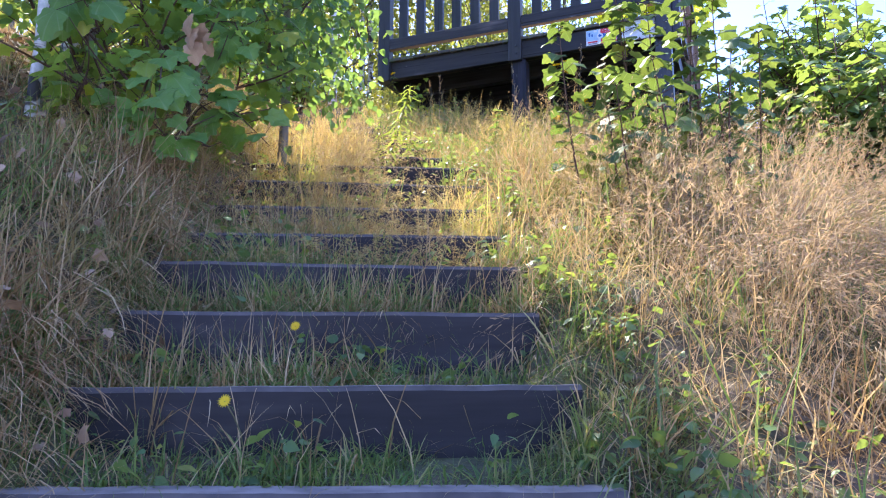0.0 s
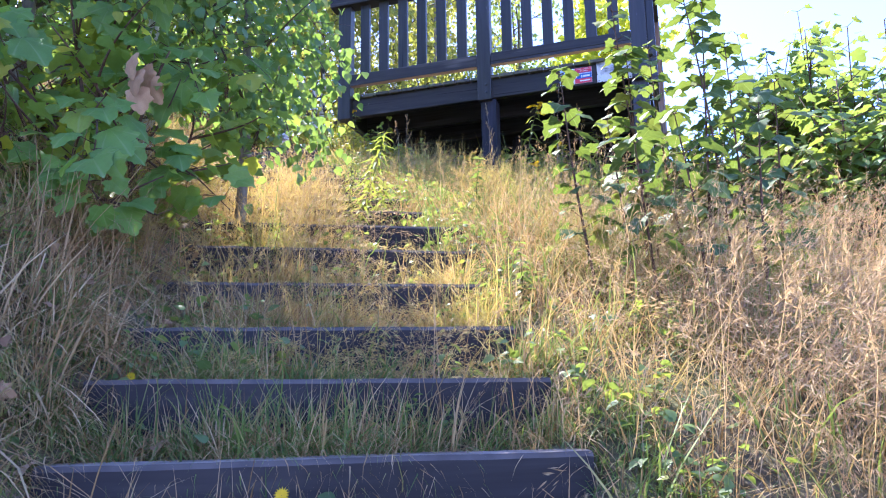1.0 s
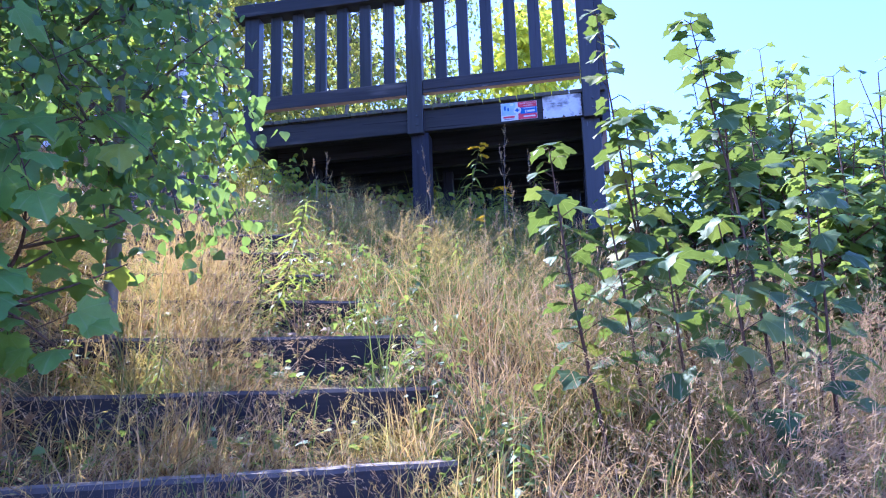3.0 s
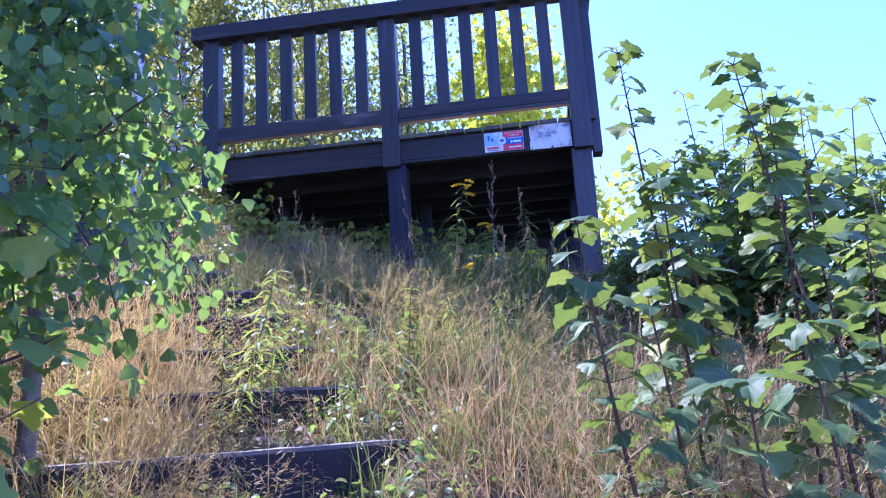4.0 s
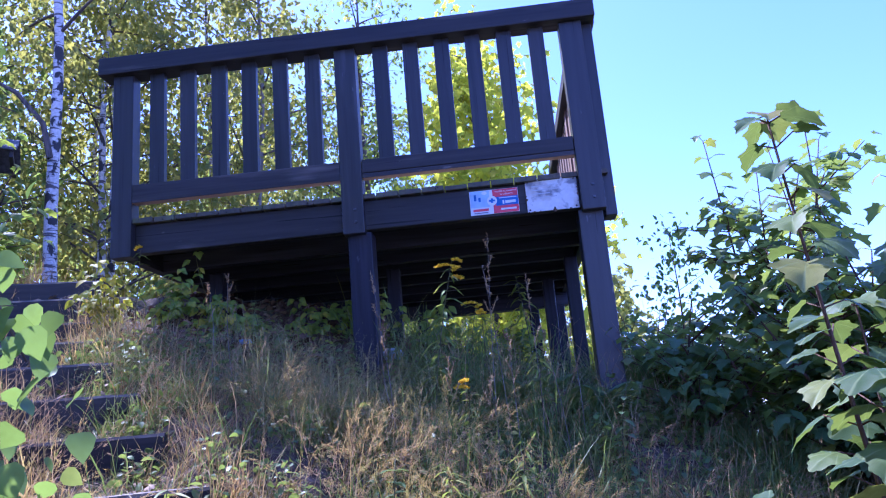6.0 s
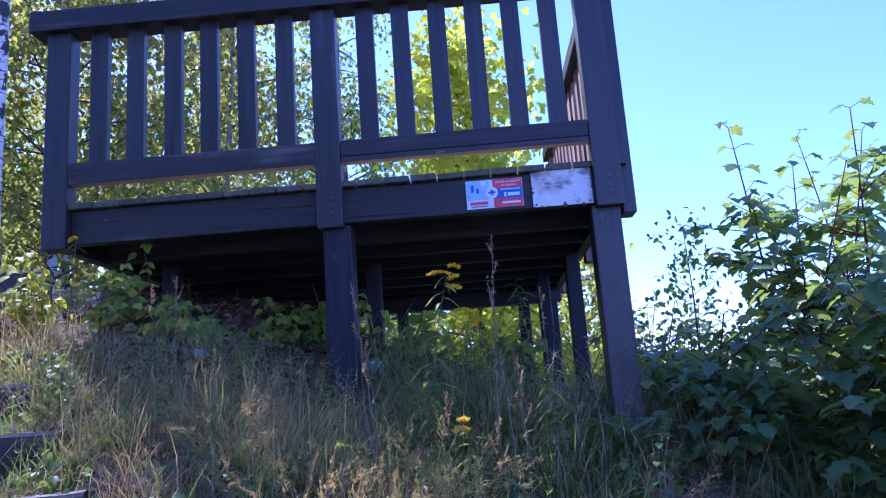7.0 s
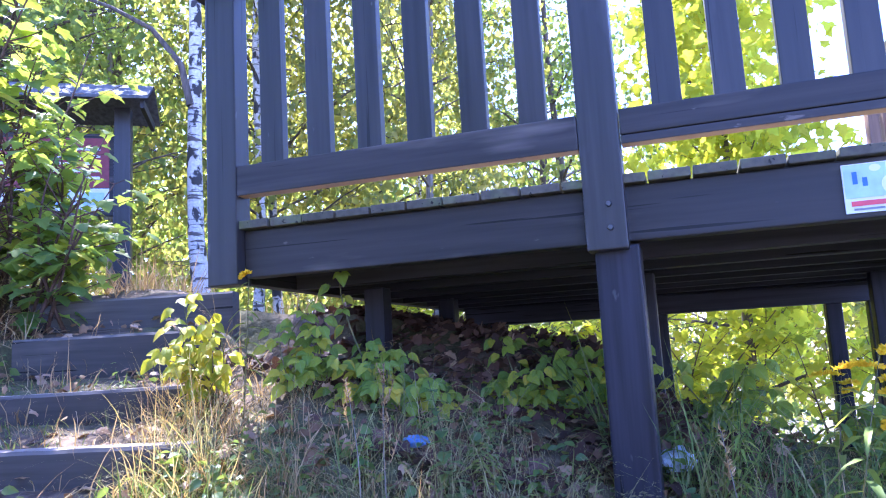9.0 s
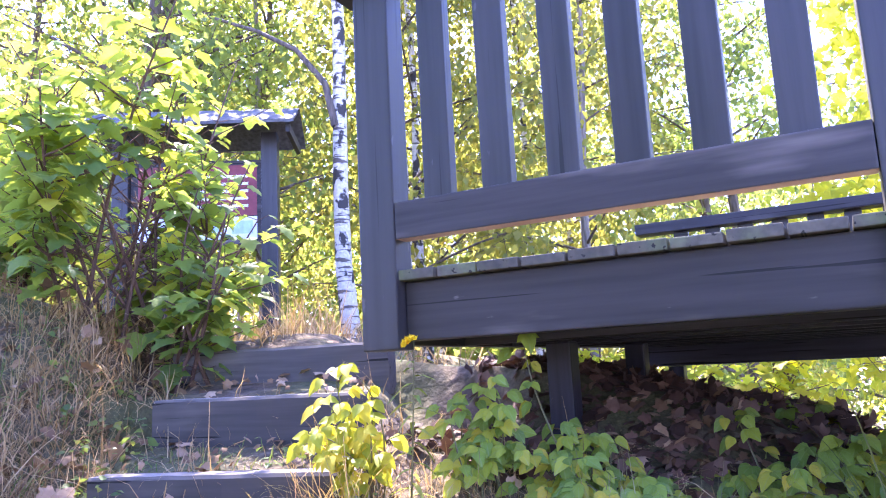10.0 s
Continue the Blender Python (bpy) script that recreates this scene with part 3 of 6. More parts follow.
# standing posts
for k, (x, y) in enumerate(((-1.946, 7.755), (-0.525, 7.755), (-3.12, 8.45), (-1.9, 8.9), (-0.525, 9.07), (-0.525, 10.74), (-3.16, 10.74), (-1.9, 10.74), (-3.1, 9.5), (-0.78, 10.74), (-0.66, 9.95))):
    zg = float(ground_z(x, y)) - 0.3
    w = 0.15 if k < 2 else 0.1
    part("standing_post", box(x, x + w, y, y + w, zg, 5.335 if y < 10 else 5.198, 0.008), wood_z if k == 1 else wood_black, deck, "" if k == 1 else "near-black post")
for k in range(22):
    x = -3.47 + 0.1435 * k
    rng = random.Random(k)
    part("deck_board", box(x, x + 0.136, 7.72 + rng.uniform(-0.006, 0.006), DY1, 5.537, 5.569 + rng.uniform(-0.003, 0.003), 0.005), wood_deck, deck)
# right-hand side railing, running back from the corner
part("side_post", box(-0.358, -0.288, 7.76, 7.90, 5.283, 6.60, 0.006), wood_z, deck)
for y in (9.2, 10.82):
    part("side_post", box(-0.358, -0.26, y, y + 0.12, 5.283, 6.60, 0.006), wood_side, deck, "weathered post in a sunlit brown tone")
part("side_handrail", box(-0.40, -0.255, 7.817, 10.98, 6.60, 6.70, 0.008), wood_y, deck)
part("side_rail", box(-0.352, -0.30, 7.902, 10.82, 5.66, 5.78, 0.005), wood_y, deck)
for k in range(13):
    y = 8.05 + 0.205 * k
    part("side_baluster", box(-0.345, -0.305, y, y + 0.098, 5.782, 6.598, 0.004), wood_side, deck, "weathered baluster in a sunlit brown tone")
# back railing
part("back_handrail", box(-3.33, -0.30, 10.88, 11.02, 6.115, 6.19, 0.006), wood_x, deck)
part("back_rail", box(-3.1, -0.36, 10.93, 10.98, 5.66, 5.76, 0.005), wood_x, deck)
for k in range(13):
    x = -3.08 + 0.21 * k
    part("back_baluster", box(x, x + 0.098, 10.935, 10.975, 5.762, 6.113, 0.004), wood_z, deck)


# ---- signs on the deck's edge ----
def slab(x0, x1, z0, z1, y, th=0.002):
    return box(x0, x1, y - th, y, z0, z1, 0)


def sz(z):
    return 5.362 + (z - 5.315) * 0.775


def sslab(x0, x1, z0, z1, y, th=0.002):
    return slab(x0, x1, sz(z0), sz(z1), y, th)


sign = thing("emergency_sign", "small red, blue and white printed sign screwed to the deck edge", "sign", at=(-1.02, 7.745, 5.41))
part("plate", sslab(-1.172, -0.874, 5.315, 5.513, 7.750, 0.006), mat_white, sign)
part("red_field", sslab(-1.03, -0.876, 5.317, 5.511, 7.7435, 0.0012), mat_red, sign)
part("blue_field", sslab(-1.012, -0.876, 5.375, 5.448, 7.742, 0.0012), mat_blue, sign)
part("picture_field", sslab(-1.168, -1.05, 5.375, 5.509, 7.743, 0.0012), mat_sky, sign)
bm = bmesh.new()
bmesh.ops.create_cone(bm, cap_ends=True, segments=28, radius1=0.031, radius2=0.031, depth=0.0015)
bmesh.ops.rotate(bm, matrix=Matrix.Rotation(radians(90), 3, "X"), verts=bm.verts)
bmesh.ops.translate(bm, vec=(-1.036, 7.7405, sz(5.42)), verts=bm.verts)
part("round_badge", bm, mat_white, sign)
part("cross_bar", sslab(-1.055, -1.017, 5.414, 5.428, 7.739, 0.001), mat_blue, sign)
part("cross_bar", sslab(-1.043, -1.029, 5.402, 5.44, 7.7378, 0.001), mat_blue, sign)


def lettering(words, x, z, height, y, mat, parent):
    cu = bpy.data.curves.new("lettering", "FONT")
    cu.body, cu.size, cu.align_x, cu.align_y = words, height, "CENTER", "CENTER"
    cu.extrude = 0.0004
    tmp = bpy.data.objects.new("lettering", cu)
    me = bpy.data.meshes.new_from_object(tmp)
    bpy.data.objects.remove(tmp)
    me.transform(Matrix.Translation((x, y, z)) @ Matrix.Rotation(radians(90), 4, "X"))
    return put("lettering", me, mat, parent, "white printed words")


lettering("NUMER ALARMOWY", -0.948, sz(5.491), 0.0142, 7.7405, mat_white, sign)
lettering("W GÓRACH", -0.945, sz(5.466), 0.0142, 7.7405, mat_white, sign)
for x0, x1, z0, z1 in ((-0.99, -0.885, 5.434, 5.44), (-0.955, -0.892, 5.39, 5.412), (-0.985, -0.89, 5.338, 5.352)):
    part("text_bar", sslab(x0, x1, z0, z1, 7.7405 if z0 < 5.37 or z0 > 5.45 else 7.739, 0.001), mat_white, sign)
for x0, x1, z0, z1, mt in ((-1.155, -1.06, 5.342, 5.362, mat_red), (-1.15, -1.065, 5.325, 5.333, mat_ink)):
    part("text_bar", sslab(x0, x1, z0, z1, 7.7425, 0.001), mt, sign)
for x0, z0, h in ((-1.145, 5.43, 0.05), (-1.118, 5.42, 0.035)):
    part("figure_mark", sslab(x0, x0 + 0.014, z0, z0 + h, 7.741, 0.001), mat_blue, sign)

bm = bmesh.new()
bmesh.ops.create_cone(bm, cap_ends=True, segments=24, radius1=0.0115, radius2=0.0115, depth=0.0012)
bmesh.ops.scale(bm, vec=(1.4, 1, 1), verts=bm.verts)
bmesh.ops.rotate(bm, matrix=Matrix.Rotation(radians(90), 3, "X"), verts=bm.verts)
bmesh.ops.translate(bm, vec=(-1.08, 7.741, sz(5.49)), verts=bm.verts)
part("oval_badge", bm, mat_white, sign)
part("handset_mark", sslab(-0.972, -0.962, 5.385, 5.415, 7.739, 0.001), mat_white, sign)

plate = thing("white_plate", "weathered white metal plate with rusty edges and faded text", "sign", at=(-0.66, 7.74, 5.44))
me_bm = box(-0.826, -0.512, 7.736, 7.742, 5.343, 5.548, 0.002)
part("plate", me_bm, mat_plate, plate)
for x, z in ((-0.81, 5.533), (-0.53, 5.53), (-0.81, 5.357), (-0.66, 5.357), (-0.53, 5.357)):
    bm = bmesh.new()
    bmesh.ops.create_icosphere(bm, subdivisions=1, radius=0.007)
    bmesh.ops.translate(bm, vec=(x, 7.735, z), verts=bm.verts)
    part("screw", bm, mat_steel, plate)
er = random.Random(8)
for k in range(16):
    q = er.random()
    ex, ez = ((-0.826 + 0.314 * q, er.choice((5.343, 5.546))) if k % 2 else (er.choice((-0.826, -0.514)), 5.343 + 0.205 * q))
    bm = bmesh.new()
    bmesh.ops.create_icosphere(bm, subdivisions=1, radius=er.uniform(0.005, 0.012))
    bmesh.ops.scale(bm, vec=(er.uniform(0.7, 1.6), 0.25, er.uniform(0.6, 1.2)), verts=bm.verts)
    bmesh.ops.translate(bm, vec=(ex, 7.7365, ez), verts=bm.verts)
    part("rust_spot", bm, mat_rust, plate)
for k, w in enumerate((0.13, 0.17, 0.11, 0.15)):
    part("text_bar", slab(-0.79, -0.79 + w, 5.50 - k * 0.024, 5.506 - k * 0.024, 7.7352, 0.0006), mat_faint, plate)


# ---- roofed information board ----
def info_board(x, y, zg):
    b = thing("information_board", "roofed dark wooden information board with posters", "sign board", at=(x, y, zg))
    for dx in (0, -1.35):
        part("board_post", box(x + dx - 0.075, x + dx + 0.075, y - 0.07, y + 0.07, zg - 0.3, zg + 2.0, 0.01), wood_z, b)
    part("board_panel", box(x - 1.27, x - 0.08, y - 0.02, y + 0.03, zg + 0.95, zg + 1.75, 0.005), wood_x, b)
    part("poster", box(x - 1.2, x - 0.12, y - 0.028, y - 0.021, zg + 1.22, zg + 1.7, 0), mat_maroon, b, "maroon printed poster")
    part("poster", box(x - 1.2, x - 0.12, y - 0.028, y - 0.021, zg + 1.0, zg + 1.21, 0), mat_white, b, "white printed poster")
    for k in range(5):
        part("text_bar", box(x - 1.1, x - 0.2, y - 0.031, y - 0.029, zg + 1.3 + 0.07 * k, zg + 1.325 + 0.07 * k, 0), mat_white, b)
    for k in range(3):
        part("picture_block", box(x - 0.35 - 0.3 * k, x - 0.16 - 0.3 * k, y - 0.031, y - 0.029, zg + 1.05, zg + 1.17, 0), mat_sky, b)
    for sgn in (-1, 1):
        bm = bmesh.new()
        n = 34
        lo, hi = [], []
        for k in range(n + 1):
            q = x - 1.62 + 1.9 * k / n
            wv = 0.018 * abs(math.sin(k * 1.6))
            lo.append((bm.verts.new((q, y + sgn * 0.42, zg + 1.96 + wv)), bm.verts.new((q, y + sgn * 0.42, zg + 1.99 + wv))))
            hi.append((bm.verts.new((q, y, zg + 2.22)), bm.verts.new((q, y, zg + 2.25))))
        for k in range(n):
            for a, c in ((0, 0), (1, 1)):
                bm.faces.new((lo[k][a], lo[k + 1][a], hi[k + 1][a], hi[k][a]))
            bm.faces.new((lo[k][0], lo[k + 1][0], lo[k + 1][1], lo[k][1]))
        bmesh.ops.recalc_face_normals(bm, faces=bm.faces)
        part("roof_slope", bm, mat_roof, b, "grey scalloped shingle roof")
    b.rotation_euler = (0, 0, radians(32))
    part("gable_board", box(x + 0.2, x + 0.24, y - 0.36, y + 0.36, zg + 1.9, zg + 1.98, 0.004), wood_y, b)
    return b


BX, BY = -6.66, 10.85
info_board(BX, BY, float(ground_z(BX, BY)))


# ---- plants ----
def leaf_mesh(name, tmpl, mat):
    me = mesh_of(name, *tmpl)
    me.materials.append(mat)
    me.polygons.foreach_set("use_smooth", np.ones(len(me.polygons), dtype=bool))
    return me


LEAF_MAPLE = [leaf_mesh("maple_leaf", FINE_A, leaf_maple_one), leaf_mesh("maple_leaf", FINE_B, leaf_maple_one)]
LEAF_BERRY = leaf_mesh("raspberry_leaf", OVATE, leaf_berry)
LEAF_GOLD = leaf_mesh("yellow_raspberry_leaf", OVATE, leaf_berry_gold)


def single_leaf(me, parent, at, d, up, size):
    d = Vector(d).normalized()
    x = d.cross(Vector(up)).normalized()
    n = x.cross(d)
    ob = new("leaf", me)
    ob.parent = parent
    m = Matrix(((x.x, d.x, n.x, 0), (x.y, d.y, n.y, 0), (x.z, d.z, n.z, 0), (0, 0, 0, 1)))
    ob.matrix_basis = Matrix.Translation(Vector(at) - Vector(parent.location)) @ m @ Matrix.Scale(size, 4)
    return ob


def bent(base, tip, n, sag, rng):
    a, b = Vector(base), Vector(tip)
    side = Vector((rng.uniform(-1, 1), rng.uniform(-1, 1), 0)) * sag
    return [a.lerp(b, k / n) + side * math.sin(math.pi * k / n) for k in range(n + 1)]


def maple_stem(base, tip, nodes, big, rng, sag=0.06, first=0.16):
    """Stem points and (place, direction, size) of paired leaves on long stalks."""
    pts = bent(base, tip, 10, sag, rng)
    leaves, stalks = [], []
    a0 = rng.uniform(0, 3)
    L = (Vector(tip) - Vector(base)).length
    for k in range(nodes):
        f = first + (1 - first) * k / (nodes - 1)
        p = pts[0].lerp(pts[-1], f) + (pts[5] - pts[0].lerp(pts[-1], 0.5)) * math.sin(math.pi * f)
        sz = big * (1.16 - 0.42 * f)
        if f > 0.93:
            sz *= 0.75
        for h in (0, math.pi):
            if rng.random() < 0.08:
                continue
            a = a0 + k * 1.57 + h + rng.uniform(-0.35, 0.35)
            out = Vector((math.cos(a), math.sin(a), rng.uniform(0.25, 0.6)))
            q = p + out.normalized() * sz * rng.uniform(0.6, 0.95)
            stalks.append((p, q))
            dd = Vector((math.cos(a), math.sin(a), rng.uniform(-0.65, 0.05)))
            leaves.append((q, dd, (rng.uniform(-0.3, 0.3), rng.uniform(-0.3, 0.3), 1), sz * rng.uniform(0.8, 1.15)))
    return pts, stalks, leaves


def maple_sapling(base, tip, nodes, big, seed, label):
    """One upright stem with pairs of level leaves and a rosette at its tip."""
    rng = random.Random(seed)
    t = thing("maple_sapling", label, "sapling", "maple saplings beside the stairs", at=base)
    first = 0.28 if tip[2] - base[2] > 1.0 else 0.2
    pts = bent(base, tip, 10, 0.03, rng)
    put("stem", mesh_of("stem", *tube(pts, [0.0085 * (1 - 0.075 * k) for k in range(len(pts))], 6)), twig_red, t)
    stalks, leaves = [], []
    a0 = rng.uniform(0, 3)
    for k in range(nodes):
        f = first + (1 - first) * k / (nodes - 1)
        i = min(9, int(f * 10))
        p = pts[i].lerp(pts[i + 1], f * 10 - i)
        sz = big * (1.0 - 0.34 * f) * rng.uniform(0.75, 1.15)
        ring = (0, math.pi) if k < nodes - 1 else (0, 1.2, 2.5, 3.7, 5.0)
        for h in ring:
            if rng.random() < 0.06:
                continue
            a = a0 + k * 1.57 + h + rng.uniform(-0.4, 0.4)
            reach = sz * (rng.uniform(0.4, 0.85) if k < nodes - 1 else 0.35)
            q = p + Vector((math.cos(a), math.sin(a), rng.uniform(0.2, 0.7))).normalized() * reach
            stalks.append((p, q))
            leaves.append((q, (math.cos(a), math.sin(a), rng.uniform(-0.6, 0.12)), (rng.uniform(-0.45, 0.45), rng.uniform(-0.6, 0.3), 1), sz * rng.uniform(0.75, 1.2)))
    tagged(put("leaf_stalk", mesh_of("leaf_stalk", *joined([tube([a, b], [0.0022, 0.0016], 4) for a, b in stalks])), twig_red, t), kind="stuff")
    for q, d, up, sz in leaves:
        single_leaf(LEAF_MAPLE[rng.random() < 0.4], t, q, d, up, sz)
    return t


def on_ground(x, y, dz=-0.03):
    return (x, y, float(ground_z(x, y)) + dz)


SAP = "green maple sapling with broad leaves standing in tall grass"
LOW = "low green maple sapling with broad leaves"
maple_sapling(on_ground(-0.28, 4.72), (-0.475, 4.82, 4.66), 24, 0.118, 1, SAP)
maple_sapling(on_ground(0.0, 4.5), (-0.13, 4.71, 4.52), 24, 0.12, 2, SAP)
maple_sapling(on_ground(-0.55, 4.35), (-0.69, 4.46, 3.98), 17, 0.11, 3, LOW)
maple_sapling(on_ground(0.1, 4.35), (0.14, 4.4, 3.72), 11, 0.125, 4, LOW)
maple_sapling(on_ground(0.22, 4.95), (0.28, 4.95, 4.0), 15, 0.12, 5, LOW)
maple_sapling(on_ground(-0.12, 4.3), (-0.2, 4.2, 3.62), 10, 0.13, 6, LOW)
maple_sapling(on_ground(0.1, 4.75), (0.06, 4.8, 4.15), 17, 0.115, 7, LOW)
maple_sapling(on_ground(-0.18, 4.95), (-0.3, 5.0, 4.3), 18, 0.12, 8, LOW)
maple_sapling(on_ground(-0.1, 4.6), (-0.03, 4.75, 4.38), 18, 0.125, 9, LOW)
maple_sapling(on_ground(-0.42, 4.6), (-0.5, 4.6, 3.78), 10, 0.125, 10, LOW)
maple_sapling(on_ground(-0.3, 4.25), (-0.36, 4.15, 3.5), 8, 0.14, 11, LOW)
maple_sapling(on_ground(-0.36, 4.75), (-0.4, 4.72, 4.15), 14, 0.13, 12, LOW)


SUNNY = (((-1.45, 6.05, 3.8), 0.6), ((-2.5, 5.5, 3.9), 0.5), ((-4.1, 6.9, 5.6), 0.45), ((-0.9, 6.05, 3.9), 0.4), ((-1.75, 4.75, 3.5), 0.52), ((-3.45, 7.5, 5.2), 0.3), ((-5.2, 8.1, 6.5), 0.8), ((-1.95, 4.45, 3.6), 0.5), ((-1.35, 5.9, 3.75), 0.4), ((-1.75, 5.9, 3.85), 0.4), ((-1.65, 6.3, 4.0), 0.35), ((-1.36, 6.55, 4.05), 0.25), ((-0.9, 6.6, 4.0), 0.4), ((-2.19, 6.93, 4.4), 0.18), ((-4.6, 7.2, 5.5), 0.35), ((-4.3, 7.7, 5.4), 0.2), ((0.2, 4.5, 3.1), 0.3), ((-0.25, 4.1, 3.0), 0.25), ((0.68, 5.6, 3.4), 0.55), ((0.5, 3.8, 2.8), 0.5), ((-2.4, 4.95, 3.7), 0.4))
BANK_LIGHT = (((-1.8, 3.1, 2.8), 0.2), ((-2.1, 2.75, 2.9), 0.16), ((-2.2, 3.5, 3.1), 0.16), ((-1.7, 2.4, 2.6), 0.18), ((-2.5, 3.1, 3.2), 0.18))   # dapples on the lower bank
TOP_LIGHT = (((-4.85, 7.75, 5.15), 0.28), ((-4.5, 7.45, 5.0), 0.25), ((-5.3, 7.9, 5.4), 0.22), ((-4.3, 7.9, 5.2), 0.2))   # dapples on the upper bank


def in_gap(P, gaps=SUNNY):
    """True inside the open gaps between the crowns, which lie towards the sun from the sunlit spots."""
    out = np.zeros(len(P), bool)
    for c, r in gaps:
        v = P - np.array(c)
        k = v @ np.array(sun_dir)
        off = v - k[:, None] * np.array(sun_dir)
        out |= (np.linalg.norm(off, axis=1) < r * (0.8 + 0.25 * np.sin(7 * k))) & (k > 0.35)
    return out


def maple_bush(base, tips, nodes, big, seed, label, mat=leaf_maple, spread=0.25, name="maple_bush", shoots=9, gaps=()):
    """Many upright maple stems from one stool."""
    rng = random.Random(seed)
    t = thing(name, label, "bush", at=base)
    stems, P, D, U, S = [], [], [], [], []
    for tip in tips:
        b = Vector(base) + Vector((rng.uniform(-spread, spread), rng.uniform(-spread, spread), 0))
        b.z = float(ground_z(b.x, b.y)) - 0.05
        pts, stalks, leaves = maple_stem(b, tip, nodes, big, rng, 0.1, 0.12)
        put("stem", mesh_of("stem", *tube(pts, [0.012 * (1 - 0.075 * k) for k in range(len(pts))], 6)), twig_red, t)
        stems += [tube([a, c], [0.0025, 0.0018], 3) for a, c in stalks]
        allv = list(leaves)
        for j in range(shoots):   # side shoots
            f = rng.uniform(0.2, 0.85)
            p = pts[int(f * 10)]
            a = rng.uniform(0, 6.28)
            e = p + Vector((math.cos(a), math.sin(a), rng.uniform(0.2, 0.9))) * rng.uniform(0.2, 0.45)
            pt2, st2, lv2 = maple_stem(p, e, 5, big * 0.85, rng, 0.04, 0.3)
            stems.append(tube(pt2, [0.006 * (1 - 0.07 * k) for k in range(len(pt2))], 4))
            allv += lv2
        for q, d, up, sz in allv:
            P.append(tuple(q)); D.append(tuple(d)); U.append(up); S.append(sz)
    tagged(put("twig", mesh_of("twig", *joined(stems)), twig_red, t), kind="stuff")
    P, D, U, S = map(np.array, (P, D, U, S))
    clear = ~in_gap(P, gaps)
    P, D, U, S = P[clear], D[clear], U[clear], S[clear]
    h = np.arange(len(P)) % 2 == 0
    tagged(put("foliage", mesh_of("foliage", *joined([cloud(MAPLE, P[h], D[h], U[h], S[h]), cloud(MAPLE_B, P[~h], D[~h], U[~h], S[~h])])), mat, t), kind="stuff")
    return t


def ring_tips(cx, cy, r, n, z0, z1, seed):
    rng = random.Random(seed)
    return [(cx + r * rng.uniform(0.2, 1) * math.cos(k * 2.4), cy + r * rng.uniform(0.2, 1) * math.sin(k * 2.4), rng.uniform(z0, z1)) for k in range(n)]


maple_bush(on_ground(0.75, 8.2), [(0.46, 8.36, 5.9), (1.0, 8.67, 5.9)] + ring_tips(0.8, 8.1, 0.55, 8, 4.9, 5.8, 11), 15, 0.14, 21, "dense green maple bush with upright shoots")
maple_bush(on_ground(1.1, 7.0), [(0.9, 7.0, 5.12), (0.74, 6.64, 5.04), (0.5, 6.9, 4.98), (1.0, 6.6, 5.0), (0.35, 7.1, 4.85)] + ring_tips(1.15, 6.9, 0.6, 9, 4.5, 5.1, 12), 11, 0.135, 22, "dense green maple bush on the slope")
maple_bush(on_ground(1.75, 7.6), ring_tips(1.8, 7.6, 0.7, 9, 4.5, 5.5, 13), 11, 0.14, 23, "dense green maple bush on the slope")
maple_bush(on_ground(2.0, 6.2), ring_tips(2.0, 6.2, 0.6, 8, 3.9, 4.7, 14), 10, 0.14, 24, "dense green maple bush on the slope")
maple_bush(on_ground(0.55, 7.3), ring_tips(0.5, 7.3, 0.4, 8, 4.5, 4.95, 15), 9, 0.13, 25, "low green maple bush beside the deck post")
maple_bush(on_ground(0.05, 7.75), ring_tips(0.1, 7.75, 0.4, 8, 4.3, 4.72, 31), 8, 0.11, 32, "low green maple bush beside the deck post")
maple_bush(on_ground(0.3, 8.8), ring_tips(0.3, 8.8, 0.5, 8, 4.2, 4.7, 33), 8, 0.12, 33, "low green maple bush beyond the deck post")
maple_bush(on_ground(0.3, 10.0), ring_tips(0.3, 10.0, 0.5, 9, 4.6, 5.12, 35), 9, 0.11, 34, "green maple bush beyond the deck post")
maple_bush(on_ground(1.3, 9.4), ring_tips(1.3, 9.4, 0.7, 9, 4.4, 5.0, 19), 9, 0.13, 20, "low green maple bush beyond the deck")
maple_bush(on_ground(0.9, 6.2), ring_tips(0.95, 6.2, 0.5, 8, 4.0, 4.5, 9), 9, 0.13, 19, "low green maple bush on the slope")
# shrub on the top of the bank, beside the information board
maple_bush(on_ground(-5.35, 8.3), ring_tips(-5.35, 8.3, 0.78, 16, 6.35, 7.42, 16), 12, 0.138, 26, "broad green and yellow maple shrub on the bank", leaf_shrub, gaps=TOP_LIGHT)
maple_bush(on_ground(-4.85, 8.2), [(-4.5, 8.35, 6.0), (-4.6, 8.4, 6.3), (-4.7, 8.35, 6.1), (-4.85, 8.3, 6.2)], 9, 0.125, 30, "low green maple shrub on the bank edge", leaf_shrub, 0.15, shoots=5, gaps=TOP_LIGHT)
maple_bush(on_ground(-6.7, 8.4), ring_tips(-6.7, 8.4, 0.9, 10, 6.2, 7.2, 17), 10, 0.125, 27, "broad green maple shrub on the bank", leaf_shrub, gaps=TOP_LIGHT)
